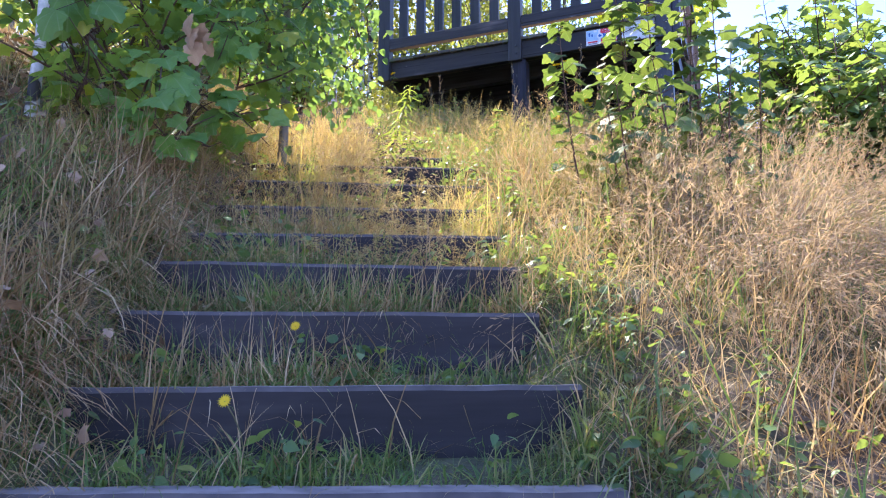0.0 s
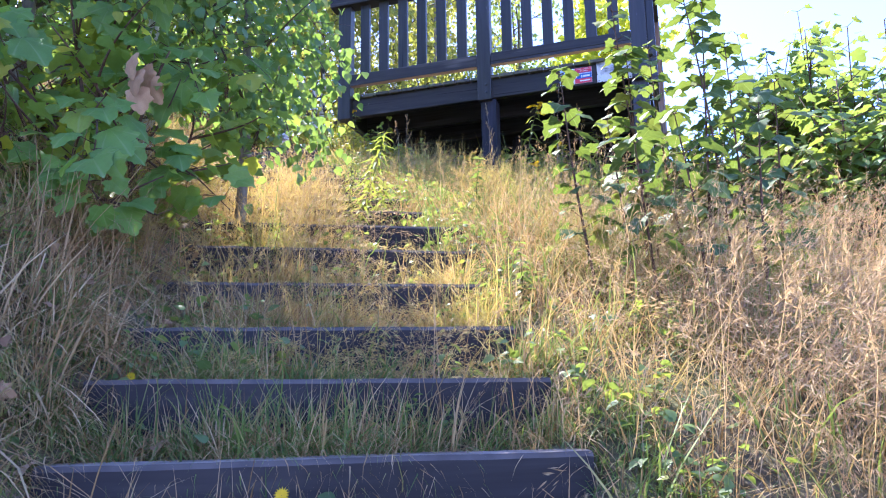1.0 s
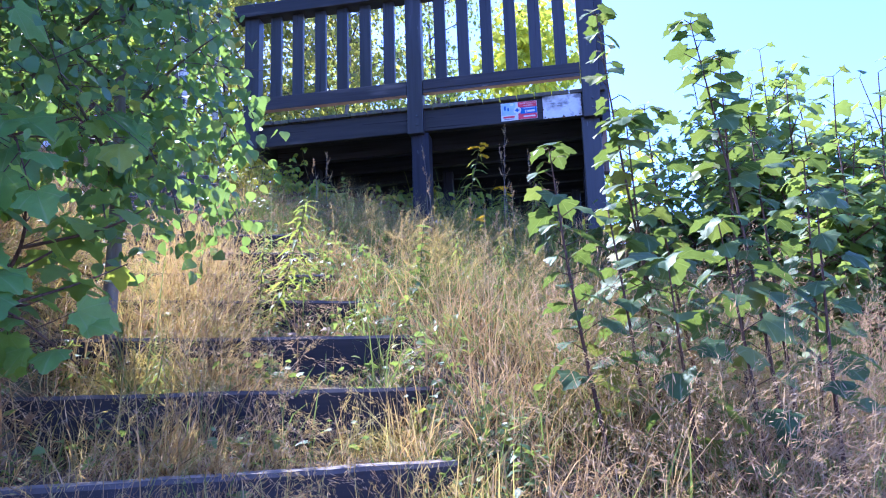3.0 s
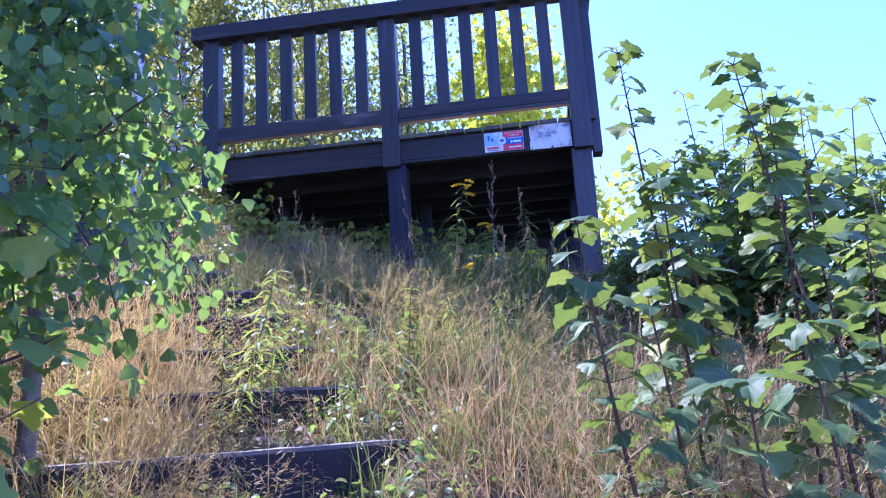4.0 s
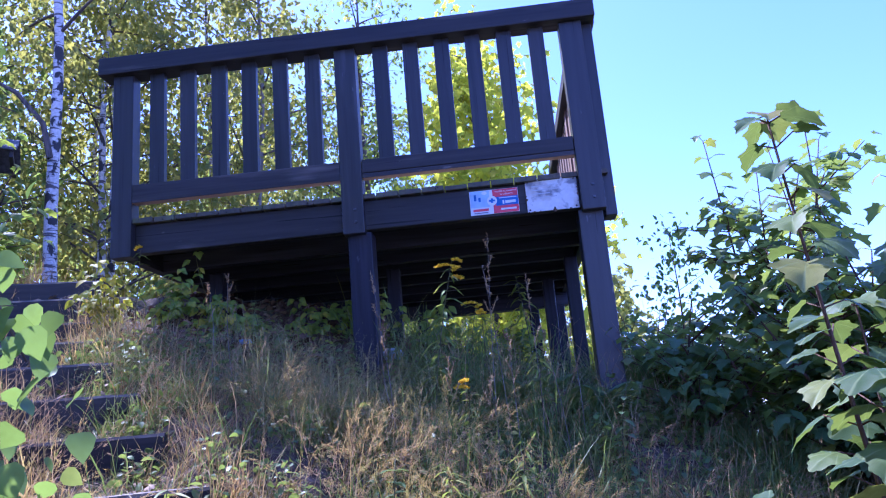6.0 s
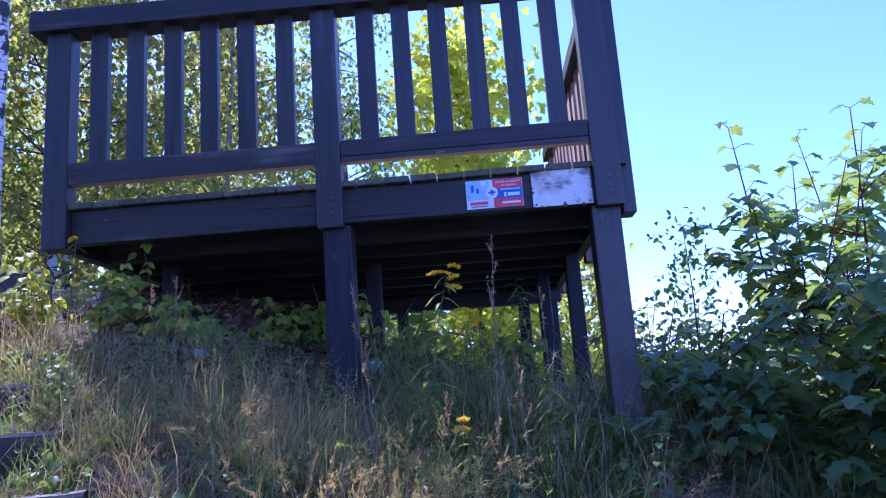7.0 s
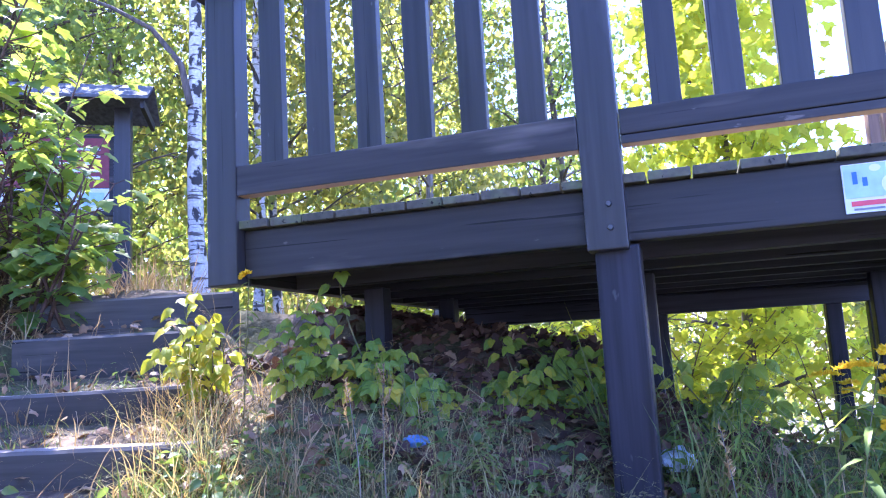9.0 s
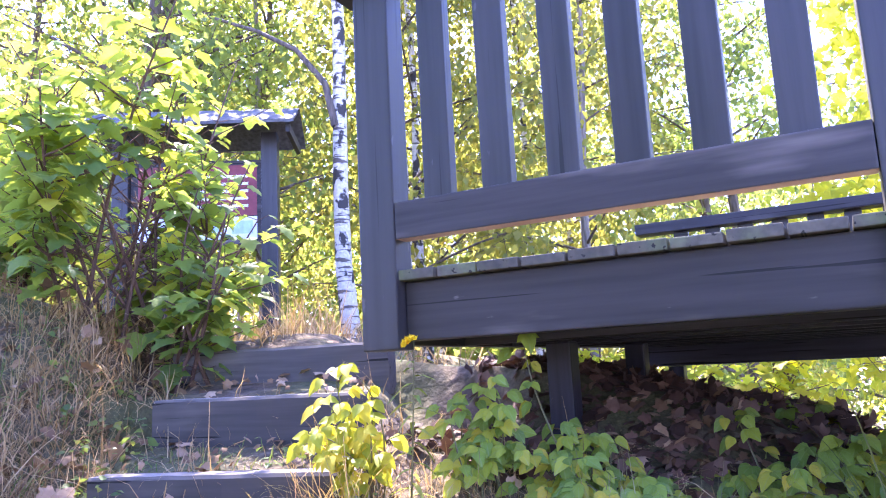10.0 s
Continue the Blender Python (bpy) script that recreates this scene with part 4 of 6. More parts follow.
# maple overhanging the lower steps
maple_bush(on_ground(-2.6, 3.75), [(-1.95, 3.3, 3.15), (-2.05, 3.1, 3.5), (-2.1, 3.5, 3.9), (-1.98, 3.55, 3.4), (-2.4, 3.2, 3.9), (-2.35, 3.0, 3.4), (-2.9, 3.0, 4.2), (-2.6, 3.4, 4.5), (-2.75, 2.8, 3.6), (-2.05, 3.6, 3.7)], 7, 0.12, 28, "green maple shrub arching over the steps", leaf_shrub, shoots=3, gaps=BANK_LIGHT)
maple_bush(on_ground(-3.3, 3.9), ring_tips(-3.0, 3.8, 0.8, 10, 3.9, 5.0, 18), 8, 0.11, 29, "green maple shrub on the bank", leaf_shrub, shoots=4, gaps=BANK_LIGHT)
LEAF_SPRAY = [leaf_mesh("maple_leaf", FINE_A, leaf_shrub_one), leaf_mesh("maple_leaf", FINE_B, leaf_shrub_one)]


def maple_branch(path, n, size, seed, label):
    """An arching twig whose broad leaves turn to the open side of the slope."""
    rng = random.Random(seed)
    t = thing("maple_branch", label, "branch", "maple branches over the steps", at=path[0])
    pts = [Vector(p) for p in path]
    put("twig", mesh_of("twig", *tube(pts, [0.007 * (1 - 0.75 * k / (len(pts) - 1)) for k in range(len(pts))], 5)), twig_red, t)
    stalks = []
    for k in range(n):
        f = (0.25 + 0.75 * (k + rng.random() * 0.6) / n) * (len(pts) - 1)
        i = min(len(pts) - 2, int(f))
        p = pts[i].lerp(pts[i + 1], min(1, f - i))
        out = Vector((rng.uniform(-0.6, 1), rng.uniform(-1, 0.5), rng.uniform(-0.5, 0.6))).normalized()
        q = p + out * size * rng.uniform(0.5, 1.0)
        stalks.append(tube([p, q], [0.0018, 0.0013], 3))
        d = out + Vector((0.2, -0.1, -0.75))
        single_leaf(LEAF_SPRAY[rng.random() < 0.45], t, q, d, (0.45 + rng.uniform(-0.4, 0.4), -0.75 + rng.uniform(-0.4, 0.4), 0.75), size * rng.uniform(0.7, 1.2))
    tagged(put("leaf_stalk", mesh_of("leaf_stalk", *joined(stalks)), twig_red, t), kind="stuff")


BRANCH = "bright green maple branch with broad lobed leaves over the steps"
maple_branch([(-2.6, 3.6, 3.4), (-2.4, 3.4, 3.62), (-2.15, 3.2, 3.52), (-2.0, 3.05, 3.36), (-1.92, 2.95, 3.16)], 20, 0.118, 1, BRANCH)
maple_branch([(-2.6, 3.6, 3.4), (-2.35, 3.5, 3.52), (-2.12, 3.45, 3.46), (-1.98, 3.55, 3.36), (-1.9, 3.66, 3.25)], 20, 0.112, 2, BRANCH)
maple_branch([(-2.6, 3.6, 3.5), (-2.45, 3.55, 3.8), (-2.25, 3.6, 3.92), (-2.05, 3.55, 3.85), (-1.95, 3.5, 3.68)], 20, 0.115, 3, BRANCH)
maple_branch([(-2.6, 3.5, 3.3), (-2.4, 3.3, 3.4), (-2.2, 3.2, 3.28), (-2.05, 3.25, 3.12)], 16, 0.11, 4, BRANCH)
maple_branch([(-2.7, 3.4, 3.6), (-2.6, 3.1, 3.85), (-2.4, 2.95, 3.8), (-2.2, 2.85, 3.62)], 16, 0.12, 5, BRANCH)
maple_branch([(-2.6, 3.6, 3.6), (-2.4, 3.5, 4.05), (-2.2, 3.4, 4.2), (-2.0, 3.35, 4.1)], 18, 0.115, 6, BRANCH)
maple_branch([(-2.6, 3.7, 3.6), (-2.4, 3.8, 3.95), (-2.15, 3.9, 4.05), (-2.0, 3.95, 3.95)], 16, 0.1, 7, BRANCH)


# ---- scatter helpers ----
def spots(rng, n, s0, s1, d0, d1):
    """Random places in a stretch along and across the stairs."""
    s, d = rng.uniform(s0, s1, n), rng.uniform(d0, d1, n)
    u = d + middle(s)
    x, y = NX * s + EX * u, NY * s + EY * u
    return x, y


def tufted(x, y, rng, freq=3.0, keep=0.5):
    f = 0.5 + 0.5 * rough_noise(freq * x, freq * y + 3)
    return rng.uniform(0, 1, len(x)) < np.clip(keep + (f - 0.5) * 2.8, 0.02, 1)


# ---- trees ----
def way_clear(P):
    """True where boughs may hang: not over the open part of the stairs, nor in front of the deck."""
    s, d = lay(P[:, 0], P[:, 1])
    over = (d > np.where(P[:, 2] > 3.9, 0.0, -0.1)) & (d < 3.0) & (P[:, 2] < 7.5)
    front = (P[:, 1] > 4.95) & (P[:, 0] > -4.4) & (P[:, 1] < 11)
    low = (P[:, 2] < ground_z(P[:, 0], P[:, 1]) + 0.12) | ((P[:, 2] < 3.8 - 0.2 * np.sin(5 * P[:, 0])) & (d > -1.4) & (s > 4.2))
    return ~(over | front | low)


def tree(name, label, base, height, r0, bark_m, leaf_m, tmpl, seed, crown_from=0.35, spread=1.6, limbs=16, clumps=5, per=60, leaf=0.06, droop=0.5, lean=(0, 0), clump_r=0.35, clear=False):
    rng = random.Random(seed)
    nr = np.random.default_rng(seed)
    t = thing(name, label, "tree", at=base)
    b = Vector(base)
    top = b + Vector((lean[0], lean[1], height))
    pts = [b.lerp(top, k / 12) + Vector((math.sin(k * 0.9 + seed) * 0.02 * height / 5, math.cos(k * 0.7 + seed) * 0.02 * height / 5, 0)) * (k > 0) for k in range(13)]
    put("trunk", mesh_of("trunk", *tube(pts, [r0 * (1.15 if k == 0 else 1) * (1 - 0.07 * k) for k in range(13)], 12)), bark_m, t, smooth=True)
    lim, P, D = [], [], []
    for j in range(limbs):
        f = crown_from + (1 - crown_from) * (j + rng.random()) / limbs
        p = pts[min(11, int(f * 12))].lerp(pts[min(12, int(f * 12) + 1)], f * 12 % 1)
        a = j * 2.4 + rng.uniform(-0.5, 0.5)
        ln = spread * (1.15 - 0.75 * (f - crown_from) / (1 - crown_from)) * rng.uniform(0.65, 1.15)
        e = p + Vector((math.cos(a), math.sin(a), rng.uniform(0.25, 0.75))) * ln
        q = [p.lerp(e, k / 6) + Vector((0, 0, -droop * 0.25 * ln * (k / 6) ** 2)) for k in range(7)]
        rr = r0 * 0.36 * (1 - 0.5 * f)
        if clear and (not way_clear(np.array([tuple(e)]))[0] or (e.z < 3.55 and lay(e.x, e.y)[1] > -0.75)):
            continue
        put("limb", mesh_of("limb", *tube(q, [rr * (1 - 0.14 * k) for k in range(7)], 5)), bark_dark, t)
        for c in range(clumps):
            o = q[rng.randint(2, 6)] + Vector((rng.gauss(0, 1), rng.gauss(0, 1), rng.gauss(0, 0.6) - droop * 0.4)) * clump_r
            lim.append(tube([q[rng.randint(2, 5)], o], [rr * 0.25, rr * 0.1], 3))
            n = int(per * rng.uniform(0.6, 1.3))
            off = nr.normal(0, 1, (n, 3)) * clump_r * np.array([0.55, 0.55, 0.5 + 0.5 * droop])
            P.append(np.array(tuple(o)) + off)
            d = nr.normal(0, 1, (n, 3)); d[:, 2] -= 0.6 + droop
            D.append(d)
    tagged(put("twig", mesh_of("twig", *joined(lim)), bark_dark, t), kind="stuff")
    P, D = np.concatenate(P), np.concatenate(D)
    m = ~in_gap(P)
    if clear:
        m &= way_clear(P)
    P, D = P[m], D[m]
    N = nr.normal(0, 0.6, P.shape); N[:, 2] += 0.8
    tagged(put("crown", mesh_of("crown", *cloud(tmpl, P, D, N, leaf * nr.uniform(0.6, 1.25, len(P)))), leaf_m, t), kind="stuff")
    return t


# young birches over the left bank
near_birch = tree("birch_tree", "young birch tree with dense drooping green leaves", on_ground(-2.34, 4.36), 3.3, 0.03, bark_grey, leaf_birch, ROUND, 31, 0.2, 0.8, 42, 9, 40, 0.044, 0.7, (0.06, 0.02), 0.2, True)
tree("birch_tree", "young birch tree with dense drooping green leaves", on_ground(-2.95, 4.35), 4.2, 0.04, bark_birch, leaf_birch, ROUND, 32, 0.12, 1.0, 36, 9, 44, 0.046, 0.8, (0.1, 0.0), 0.24, True)
tree("birch_tree", "young birch tree with white bark and green leaves", on_ground(-2.92, 3.2), 4.6, 0.027, bark_birch, leaf_birch, LIGHT_LEAF, 33, 0.25, 1.0, 20, 7, 24, 0.06, 0.6, (0.25, 0.0), 0.28, True)
tree("birch_tree", "young birch tree with white bark and green leaves", on_ground(-3.9, 4.2), 5.0, 0.06, bark_birch, leaf_birch, LIGHT_LEAF, 34, 0.1, 1.2, 24, 7, 30, 0.065, 0.6, (0.0, 0.2), 0.34, True)
tree("birch_tree", "young birch tree with white bark and green leaves", on_ground(-4.4, 2.7), 4.6, 0.05, bark_grey, leaf_birch, LIGHT_LEAF, 35, 0.1, 1.2, 14, 6, 26, 0.065, 0.6, (0.0, 0.2), 0.34, True)
tree("hazel_tree", "dense green hazel growing on the bank", on_ground(-3.5, 4.0), 3.8, 0.04, bark_grey, leaf_birch, LIGHT_LEAF, 36, 0.05, 1.0, 20, 6, 24, 0.085, 0.4, (0.1, 0.0), 0.3, True)
tree("hazel_tree", "dense green hazel growing on the bank", on_ground(-3.3, 2.6), 3.0, 0.04, bark_grey, leaf_birch, LIGHT_LEAF, 37, 0.05, 1.0, 16, 5, 22, 0.085, 0.4, (-0.1, 0.0), 0.3, True)
tree("hazel_tree", "dense green hazel growing on the bank", on_ground(-4.8, 5.2), 4.4, 0.05, bark_dark, leaf_birch, LIGHT_LEAF, 38, 0.05, 1.2, 26, 7, 28, 0.09, 0.4, (0.1, 0.2), 0.35, True)
nb = np.random.default_rng(91)
for k_, path in enumerate((((-2.33, 4.36, 4.35), (-2.15, 4.4, 4.4), (-1.95, 4.42, 4.28), (-1.84, 4.42, 4.08)), ((-2.33, 4.36, 4.2), (-2.25, 4.6, 4.28), (-2.18, 4.85, 4.15), (-2.12, 4.98, 3.95)), ((-2.33, 4.36, 4.1), (-2.2, 4.35, 4.12), (-2.1, 4.38, 3.95), (-2.05, 4.4, 3.75)),
                          ((-2.33, 4.36, 4.5), (-2.15, 4.5, 4.62), (-1.98, 4.6, 4.5), (-1.9, 4.65, 4.3)), ((-2.33, 4.36, 4.7), (-2.12, 4.25, 4.82), (-1.98, 4.2, 4.68), (-1.92, 4.18, 4.45)), ((-2.33, 4.36, 4.3), (-2.35, 4.7, 4.35), (-2.35, 5.0, 4.2), (-2.33, 5.2, 4.0)), ((-2.33, 4.36, 4.0), (-2.28, 4.2, 4.0), (-2.2, 4.12, 3.85), (-2.15, 4.1, 3.68)))):
    pv = [Vector(p) for p in path]
    put("limb", mesh_of("limb", *tube(pv, [0.007, 0.005, 0.0035, 0.002], 5)), bark_dark, near_birch)
    bp = np.concatenate([np.array(pv[i].lerp(pv[i + 1], f)) + nb.normal(0, 1, (9, 3)) * np.array([0.07, 0.07, 0.075]) - np.array([0, 0, 0.03]) for i in range(3) for f in (0.1, 0.4, 0.7, 1.0)])
    bn = nb.normal(0, 0.5, bp.shape) + np.array([0.3, -0.7, 0.5])
    tagged(put("leaf_spray", mesh_of("leaf_spray", *cloud(ROUND, bp, nb.normal(0, 0.6, bp.shape) - np.array([0, 0, 0.9]), bn, nb.uniform(0.042, 0.066, len(bp)))), leaf_birch, near_birch), kind="stuff")
# birch behind the deck's corner and the wood on the hilltop
big_birch = tree("birch_tree", "tall birch tree with white and black bark", on_ground(-6.24, 11.5), 9.5, 0.088, bark_birch, leaf_far, LIGHT_LEAF, 41, 0.4, 2.0, 18, 5, 26, 0.09, 0.8, (-0.35, 0.0), 0.3)
bough = [Vector(p) for p in ((-6.34, 11.45, 7.7), (-6.42, 11.4, 8.15), (-6.78, 11.4, 8.6), (-7.32, 11.4, 8.96), (-8.11, 11.4, 9.37), (-8.9, 11.4, 9.6))]
put("limb", mesh_of("limb", *tube(bough, [0.042, 0.034, 0.028, 0.022, 0.016, 0.009], 7)), bark_dark, big_birch, "long bare limb reaching out sideways", True)
br = np.random.default_rng(77)
bp = np.concatenate([np.array(bough[k].lerp(bough[k + 1], f)) + br.normal(0, 1, (26, 3)) * np.array([0.25, 0.3, 0.22]) - np.array([0, 0, 0.25]) for k in range(2, 5) for f in (0.1, 0.5, 0.9)])
tagged(put("leaf_spray", mesh_of("leaf_spray", *cloud(OVATE, bp, br.normal(0, 1, bp.shape) - np.array([0, 0, 0.8]), br.normal(0, 0.6, bp.shape) + np.array([0, 0, 0.8]), br.uniform(0.05, 0.085, len(bp)))), leaf_mid, big_birch), kind="stuff")
LEAFLET = (SMALL[0] * np.array([1.15, 1, 1]), SMALL[1])
WOOD = [(-7.2, 14.0, 9.5, 0.075), (-9.5, 12.0, 10, 0.11), (-5.0, 15.0, 9, 0.07), (-8.8, 16.5, 10, 0.1), (-3.4, 17.5, 9, 0.09), (-11.8, 13.0, 11, 0.12), (-6.6, 19.0, 10, 0.1), (-1.2, 20.5, 9, 0.09), (-12.5, 10.0, 10, 0.11), (-10.0, 20.0, 11, 0.11), (-4.6, 22.5, 10, 0.1), (-14.0, 18.0, 11, 0.12), (-8.0, 25.0, 11, 0.12), (-15.0, 13.5, 11, 0.12), (-2.4, 25.5, 10, 0.1), (-6.3, 16.5, 9, 0.08), (-11.0, 15.5, 10, 0.09), (-12.8, 16.0, 11, 0.1), (-7.2, 14.6, 9, 0.06), (-4.2, 19.5, 9, 0.08)]
kinds = []
for k in range(3):
    x, y, h, r = WOOD[k]
    kinds.append(tree("birch_tree", "tall slender birch with yellowing leaves in the wood", on_ground(x, y), h, r, (bark_birch, bark_dark, bark_grey)[k], (leaf_far, leaf_mid, leaf_far)[k], (LEAFLET, LEAFLET, LEAFLET)[k], 50 + k, 0.08, 2.2, 34, 7, 26, 0.115, 0.8, (0.2, 0.1), 0.27))
    tagged(kinds[-1], group="trees of the wood")
for k, (x, y, h, r) in enumerate(WOOD[3:]):
    copy_thing(kinds[k % 3], Matrix.Translation(on_ground(x, y)) @ Euler((0, 0, k * 1.9)).to_matrix().to_4x4())
tree("alder_tree", "dark-barked green tree behind the information board", on_ground(-9.3, 11.6), 8.0, 0.13, bark_dark, leaf_mid, LIGHT_LEAF, 44, 0.12, 2.1, 26, 6, 32, 0.105, 0.5, (0.3, 0.0), 0.3)
tree("alder_tree", "slender green tree behind the information board", on_ground(-10.2, 14.6), 8.0, 0.08, bark_grey, leaf_mid, LIGHT_LEAF, 45, 0.1, 2.0, 24, 6, 28, 0.11, 0.5, (-0.2, 0.0), 0.32)
tree("maple_tree", "maple tree with bright yellow-green backlit leaves behind the deck", on_ground(-1.15, 13.0), 5.6, 0.07, bark_dark, leaf_gold, MAPLE, 61, 0.16, 1.15, 26, 8, 26, 0.115, 0.4, (0.05, 0), 0.3)


def far_wood(name, label, seed, n, x0, x1, y0, y1, hmin, hmax, mat):
    """Woods in the distance: rounded crowns of many coarse leaf clumps."""
    r = np.random.default_rng(seed)
    out = []
    for k in range(n):
        x, y = r.uniform(x0, x1), r.uniform(y0, y1)
        h = 8.0
        z = r.uniform(hmin, hmax) - h
        m = 1000
        v = unit(r.normal(0, 1, (m, 3))) * (r.uniform(0.3, 1, (m, 1)) ** 0.5) * np.array([h * 0.33, h * 0.33, h * 0.5])
        v *= 1 + 0.3 * np.sin(3 * v[:, :1] + k) * np.cos(2 * v[:, 2:])
        P = v + np.array([x, y, z + h * 0.5])
        out.append(cloud(SMALL, P, r.normal(0, 1, (m, 3)), r.normal(0, 1, (m, 3)), r.uniform(0.2, 0.48, m)))
    tagged(put(name, mesh_of(name, *joined(out)), mat), label, "woods", kind="stuff")


far_wood("far_woods", "distant green woods on the slopes beyond the hill", 5, 40, 5, 60, 16, 60, 3.5, 6.5, leaf_birch)
far_wood("far_birch_wood", "sunlit yellowing birch wood behind the hilltop", 6, 46, -40, 4, 30, 52, 7, 13, leaf_far)
far_wood("tall_far_wood", "tall green wood standing behind the hilltop", 7, 34, -46, -8, 26, 40, 11, 21, leaf_mid)
far_wood("leafy_far_wood", "sunlit yellow-green trees beyond the information board", 8, 24, -52, -19, 13, 30, 12, 20, leaf_far)
# undergrowth behind and below the deck
for k, (x, y, r, z0, z1) in enumerate(((-2.9, 11.9, 0.9, 4.9, 5.5), (-1.4, 12.1, 0.9, 4.9, 5.4), (-0.1, 11.6, 0.9, 4.7, 5.3), (0.9, 10.6, 0.9, 4.4, 5.0), (-4.4, 12.8, 0.9, 5.9, 6.4), (2.4, 9.6, 0.9, 4.0, 4.7), (2.7, 11.5, 1.0, 4.2, 5.0), (0.55, 12.3, 0.7, 4.8, 5.25), (1.4, 13.2, 0.9, 4.8, 5.35))):
    maple_bush(on_ground(x, y), ring_tips(x, y, r, 9, z0, z1, 100 + k), 8, 0.13, 120 + k, "yellow-green undergrowth lit from behind", leaf_gold if k < 5 or k == 7 else leaf_maple, 0.6, "undergrowth_bush", 4)
tree("shrub_tree", "slender small-leaved shrub against the sky", on_ground(0.25, 8.85), 1.55, 0.012, twig_red, leaf_birch, OVATE, 63, 0.3, 0.4, 14, 4, 9, 0.045, 0.2, (0.0, 0.0), 0.1)


# ---- small plants ----
def raspberry(base, tips, seed, label, size=0.095, leaf=LEAF_BERRY):
    rng = random.Random(seed)
    t = thing("raspberry_plant", label, "plant", "raspberry plants by the deck", at=base)
    for tip in tips:
        b = Vector(base) + Vector((rng.uniform(-0.06, 0.06), rng.uniform(-0.06, 0.06), 0))
        pts = bent(b, tip, 8, 0.05, rng)
        for k in range(9):
            pts[k].z += 0.06 * math.sin(math.pi * k / 8)
        put("cane", mesh_of("cane", *tube(pts, [0.004 * (1 - 0.08 * k) for k in range(9)], 5)), stem_green, t)
        for k in range(2, 9):
            a = k * 2.3 + rng.uniform(-0.5, 0.5)
            out = Vector((math.cos(a), math.sin(a) - 0.25, 0.15)).normalized()
            q = pts[k] + out * size * rng.uniform(0.5, 1.0)
            for h, sc in ((0, 1.15), (1.05, 0.85), (-1.05, 0.85)):
                c, sn = math.cos(h), math.sin(h)
                dd = Vector((out.x * c - out.y * sn, out.x * sn + out.y * c, rng.uniform(-1.1, 0.0)))
                single_leaf(leaf, t, q, dd, (rng.uniform(-0.2, 0.6), rng.uniform(-1.1, -0.3), 0.7), size * sc * rng.uniform(0.85, 1.2))
    return t


RASP = "raspberry plant with green and yellow leaves under the deck"
rr_ = random.Random(7)


def canes(x, y, z0, z1, n, spread=0.2):
    return [(x + rr_.uniform(-spread, spread), y + rr_.uniform(-spread, spread * 0.6), rr_.uniform(z0, z1)) for _ in range(n)]


raspberry(on_ground(-3.46, 7.72), canes(-3.47, 7.66, 4.98, 5.28, 13, 0.12), 1, "sunlit yellow raspberry plant beside the deck post", 0.053, LEAF_GOLD)
raspberry(on_ground(-3.12, 7.85), canes(-3.12, 7.86, 4.92, 5.22, 9, 0.12), 2, RASP, 0.054)
raspberry(on_ground(-2.85, 7.95), canes(-2.86, 7.94, 4.74, 5.08, 12, 0.15) + [(-2.98, 7.9, 5.34)], 3, RASP, 0.056)
raspberry(on_ground(-2.68, 8.0), canes(-2.66, 7.98, 4.64, 4.9, 8, 0.13), 4, RASP, 0.056)
raspberry(on_ground(-2.32, 8.28), canes(-2.32, 8.25, 4.72, 5.06, 12, 0.14), 8, RASP, 0.056)
raspberry(on_ground(-2.05, 8.4), canes(-2.05, 8.38, 4.62, 5.08, 15, 0.18), 9, RASP, 0.058)
raspberry(on_ground(-1.6, 8.5), canes(-1.6, 8.4, 4.62, 4.95, 9), 5, RASP, 0.058)
raspberry(on_ground(-1.0, 8.6), canes(-1.0, 8.5, 4.6, 4.8, 5), 6, RASP, 0.064)
raspberry(on_ground(-2.3, 9.0), canes(-2.35, 8.9, 4.9, 5.08, 4), 7, RASP, 0.064)


def goldenrod(base, tip, seed, blooms, label, n=34, size=0.11):
    rng = random.Random(seed)
    t = thing("goldenrod", label, "plant", at=base)
    pts = bent(base, tip, 10, 0.03, rng)
    put("stem", mesh_of("stem", *tube(pts, [0.004 * (1 - 0.07 * k) for k in range(11)], 5)), stem_green, t)
    P, D = [], []
    for k in range(n):
        f = 0.1 + 0.88 * k / n
        i = min(9, int(f * 10))
        P.append(tuple(pts[i].lerp(pts[i + 1], f * 10 - i)))
        a = k * 2.4
        D.append((math.cos(a), math.sin(a), rng.uniform(-0.35, 0.3)))
    P, D = np.array(P), np.array(D)
    sz = size * np.array([(0.6 + 0.6 * math.sin(3.0 * min(1, 0.15 + 0.8 * k / n))) * rng.uniform(0.8, 1.1) for k in range(n)])
    tagged(put("leaf_spray", mesh_of("leaf_spray", *cloud((NARROW[0] * np.array([0.85, 1, 1]), NARROW[1]), P, D, np.tile((0, 0, 1.0), (n, 1)), sz)), leaf_weed, t), kind="stuff")
    if blooms:
        lst = []
        for j in range(blooms):
            a = j * 2.1 + seed
            p0 = pts[-1] + Vector((0, 0, -0.03 * j))
            for q in range(60):
                f = rng.random()
                c = p0 + Vector((math.cos(a), math.sin(a), 0.35)) * (0.085 if blooms > 1 else 0.03) * f + Vector((0, 0, -0.03 * f * f))
                lst.append((tuple(c), (rng.gauss(0, 1), rng.gauss(0, 1), 0.8)))
        lp, ld = np.array([c for c, _ in lst]), np.array([d for _, d in lst])
        put("flower_head", mesh_of("flower_head", *cloud(SMALL, lp, ld, np.random.default_rng(seed).normal(0, 1, lp.shape), np.full(len(lp), 0.02))), flower_yellow, t, "bright yellow flower head")
    return t


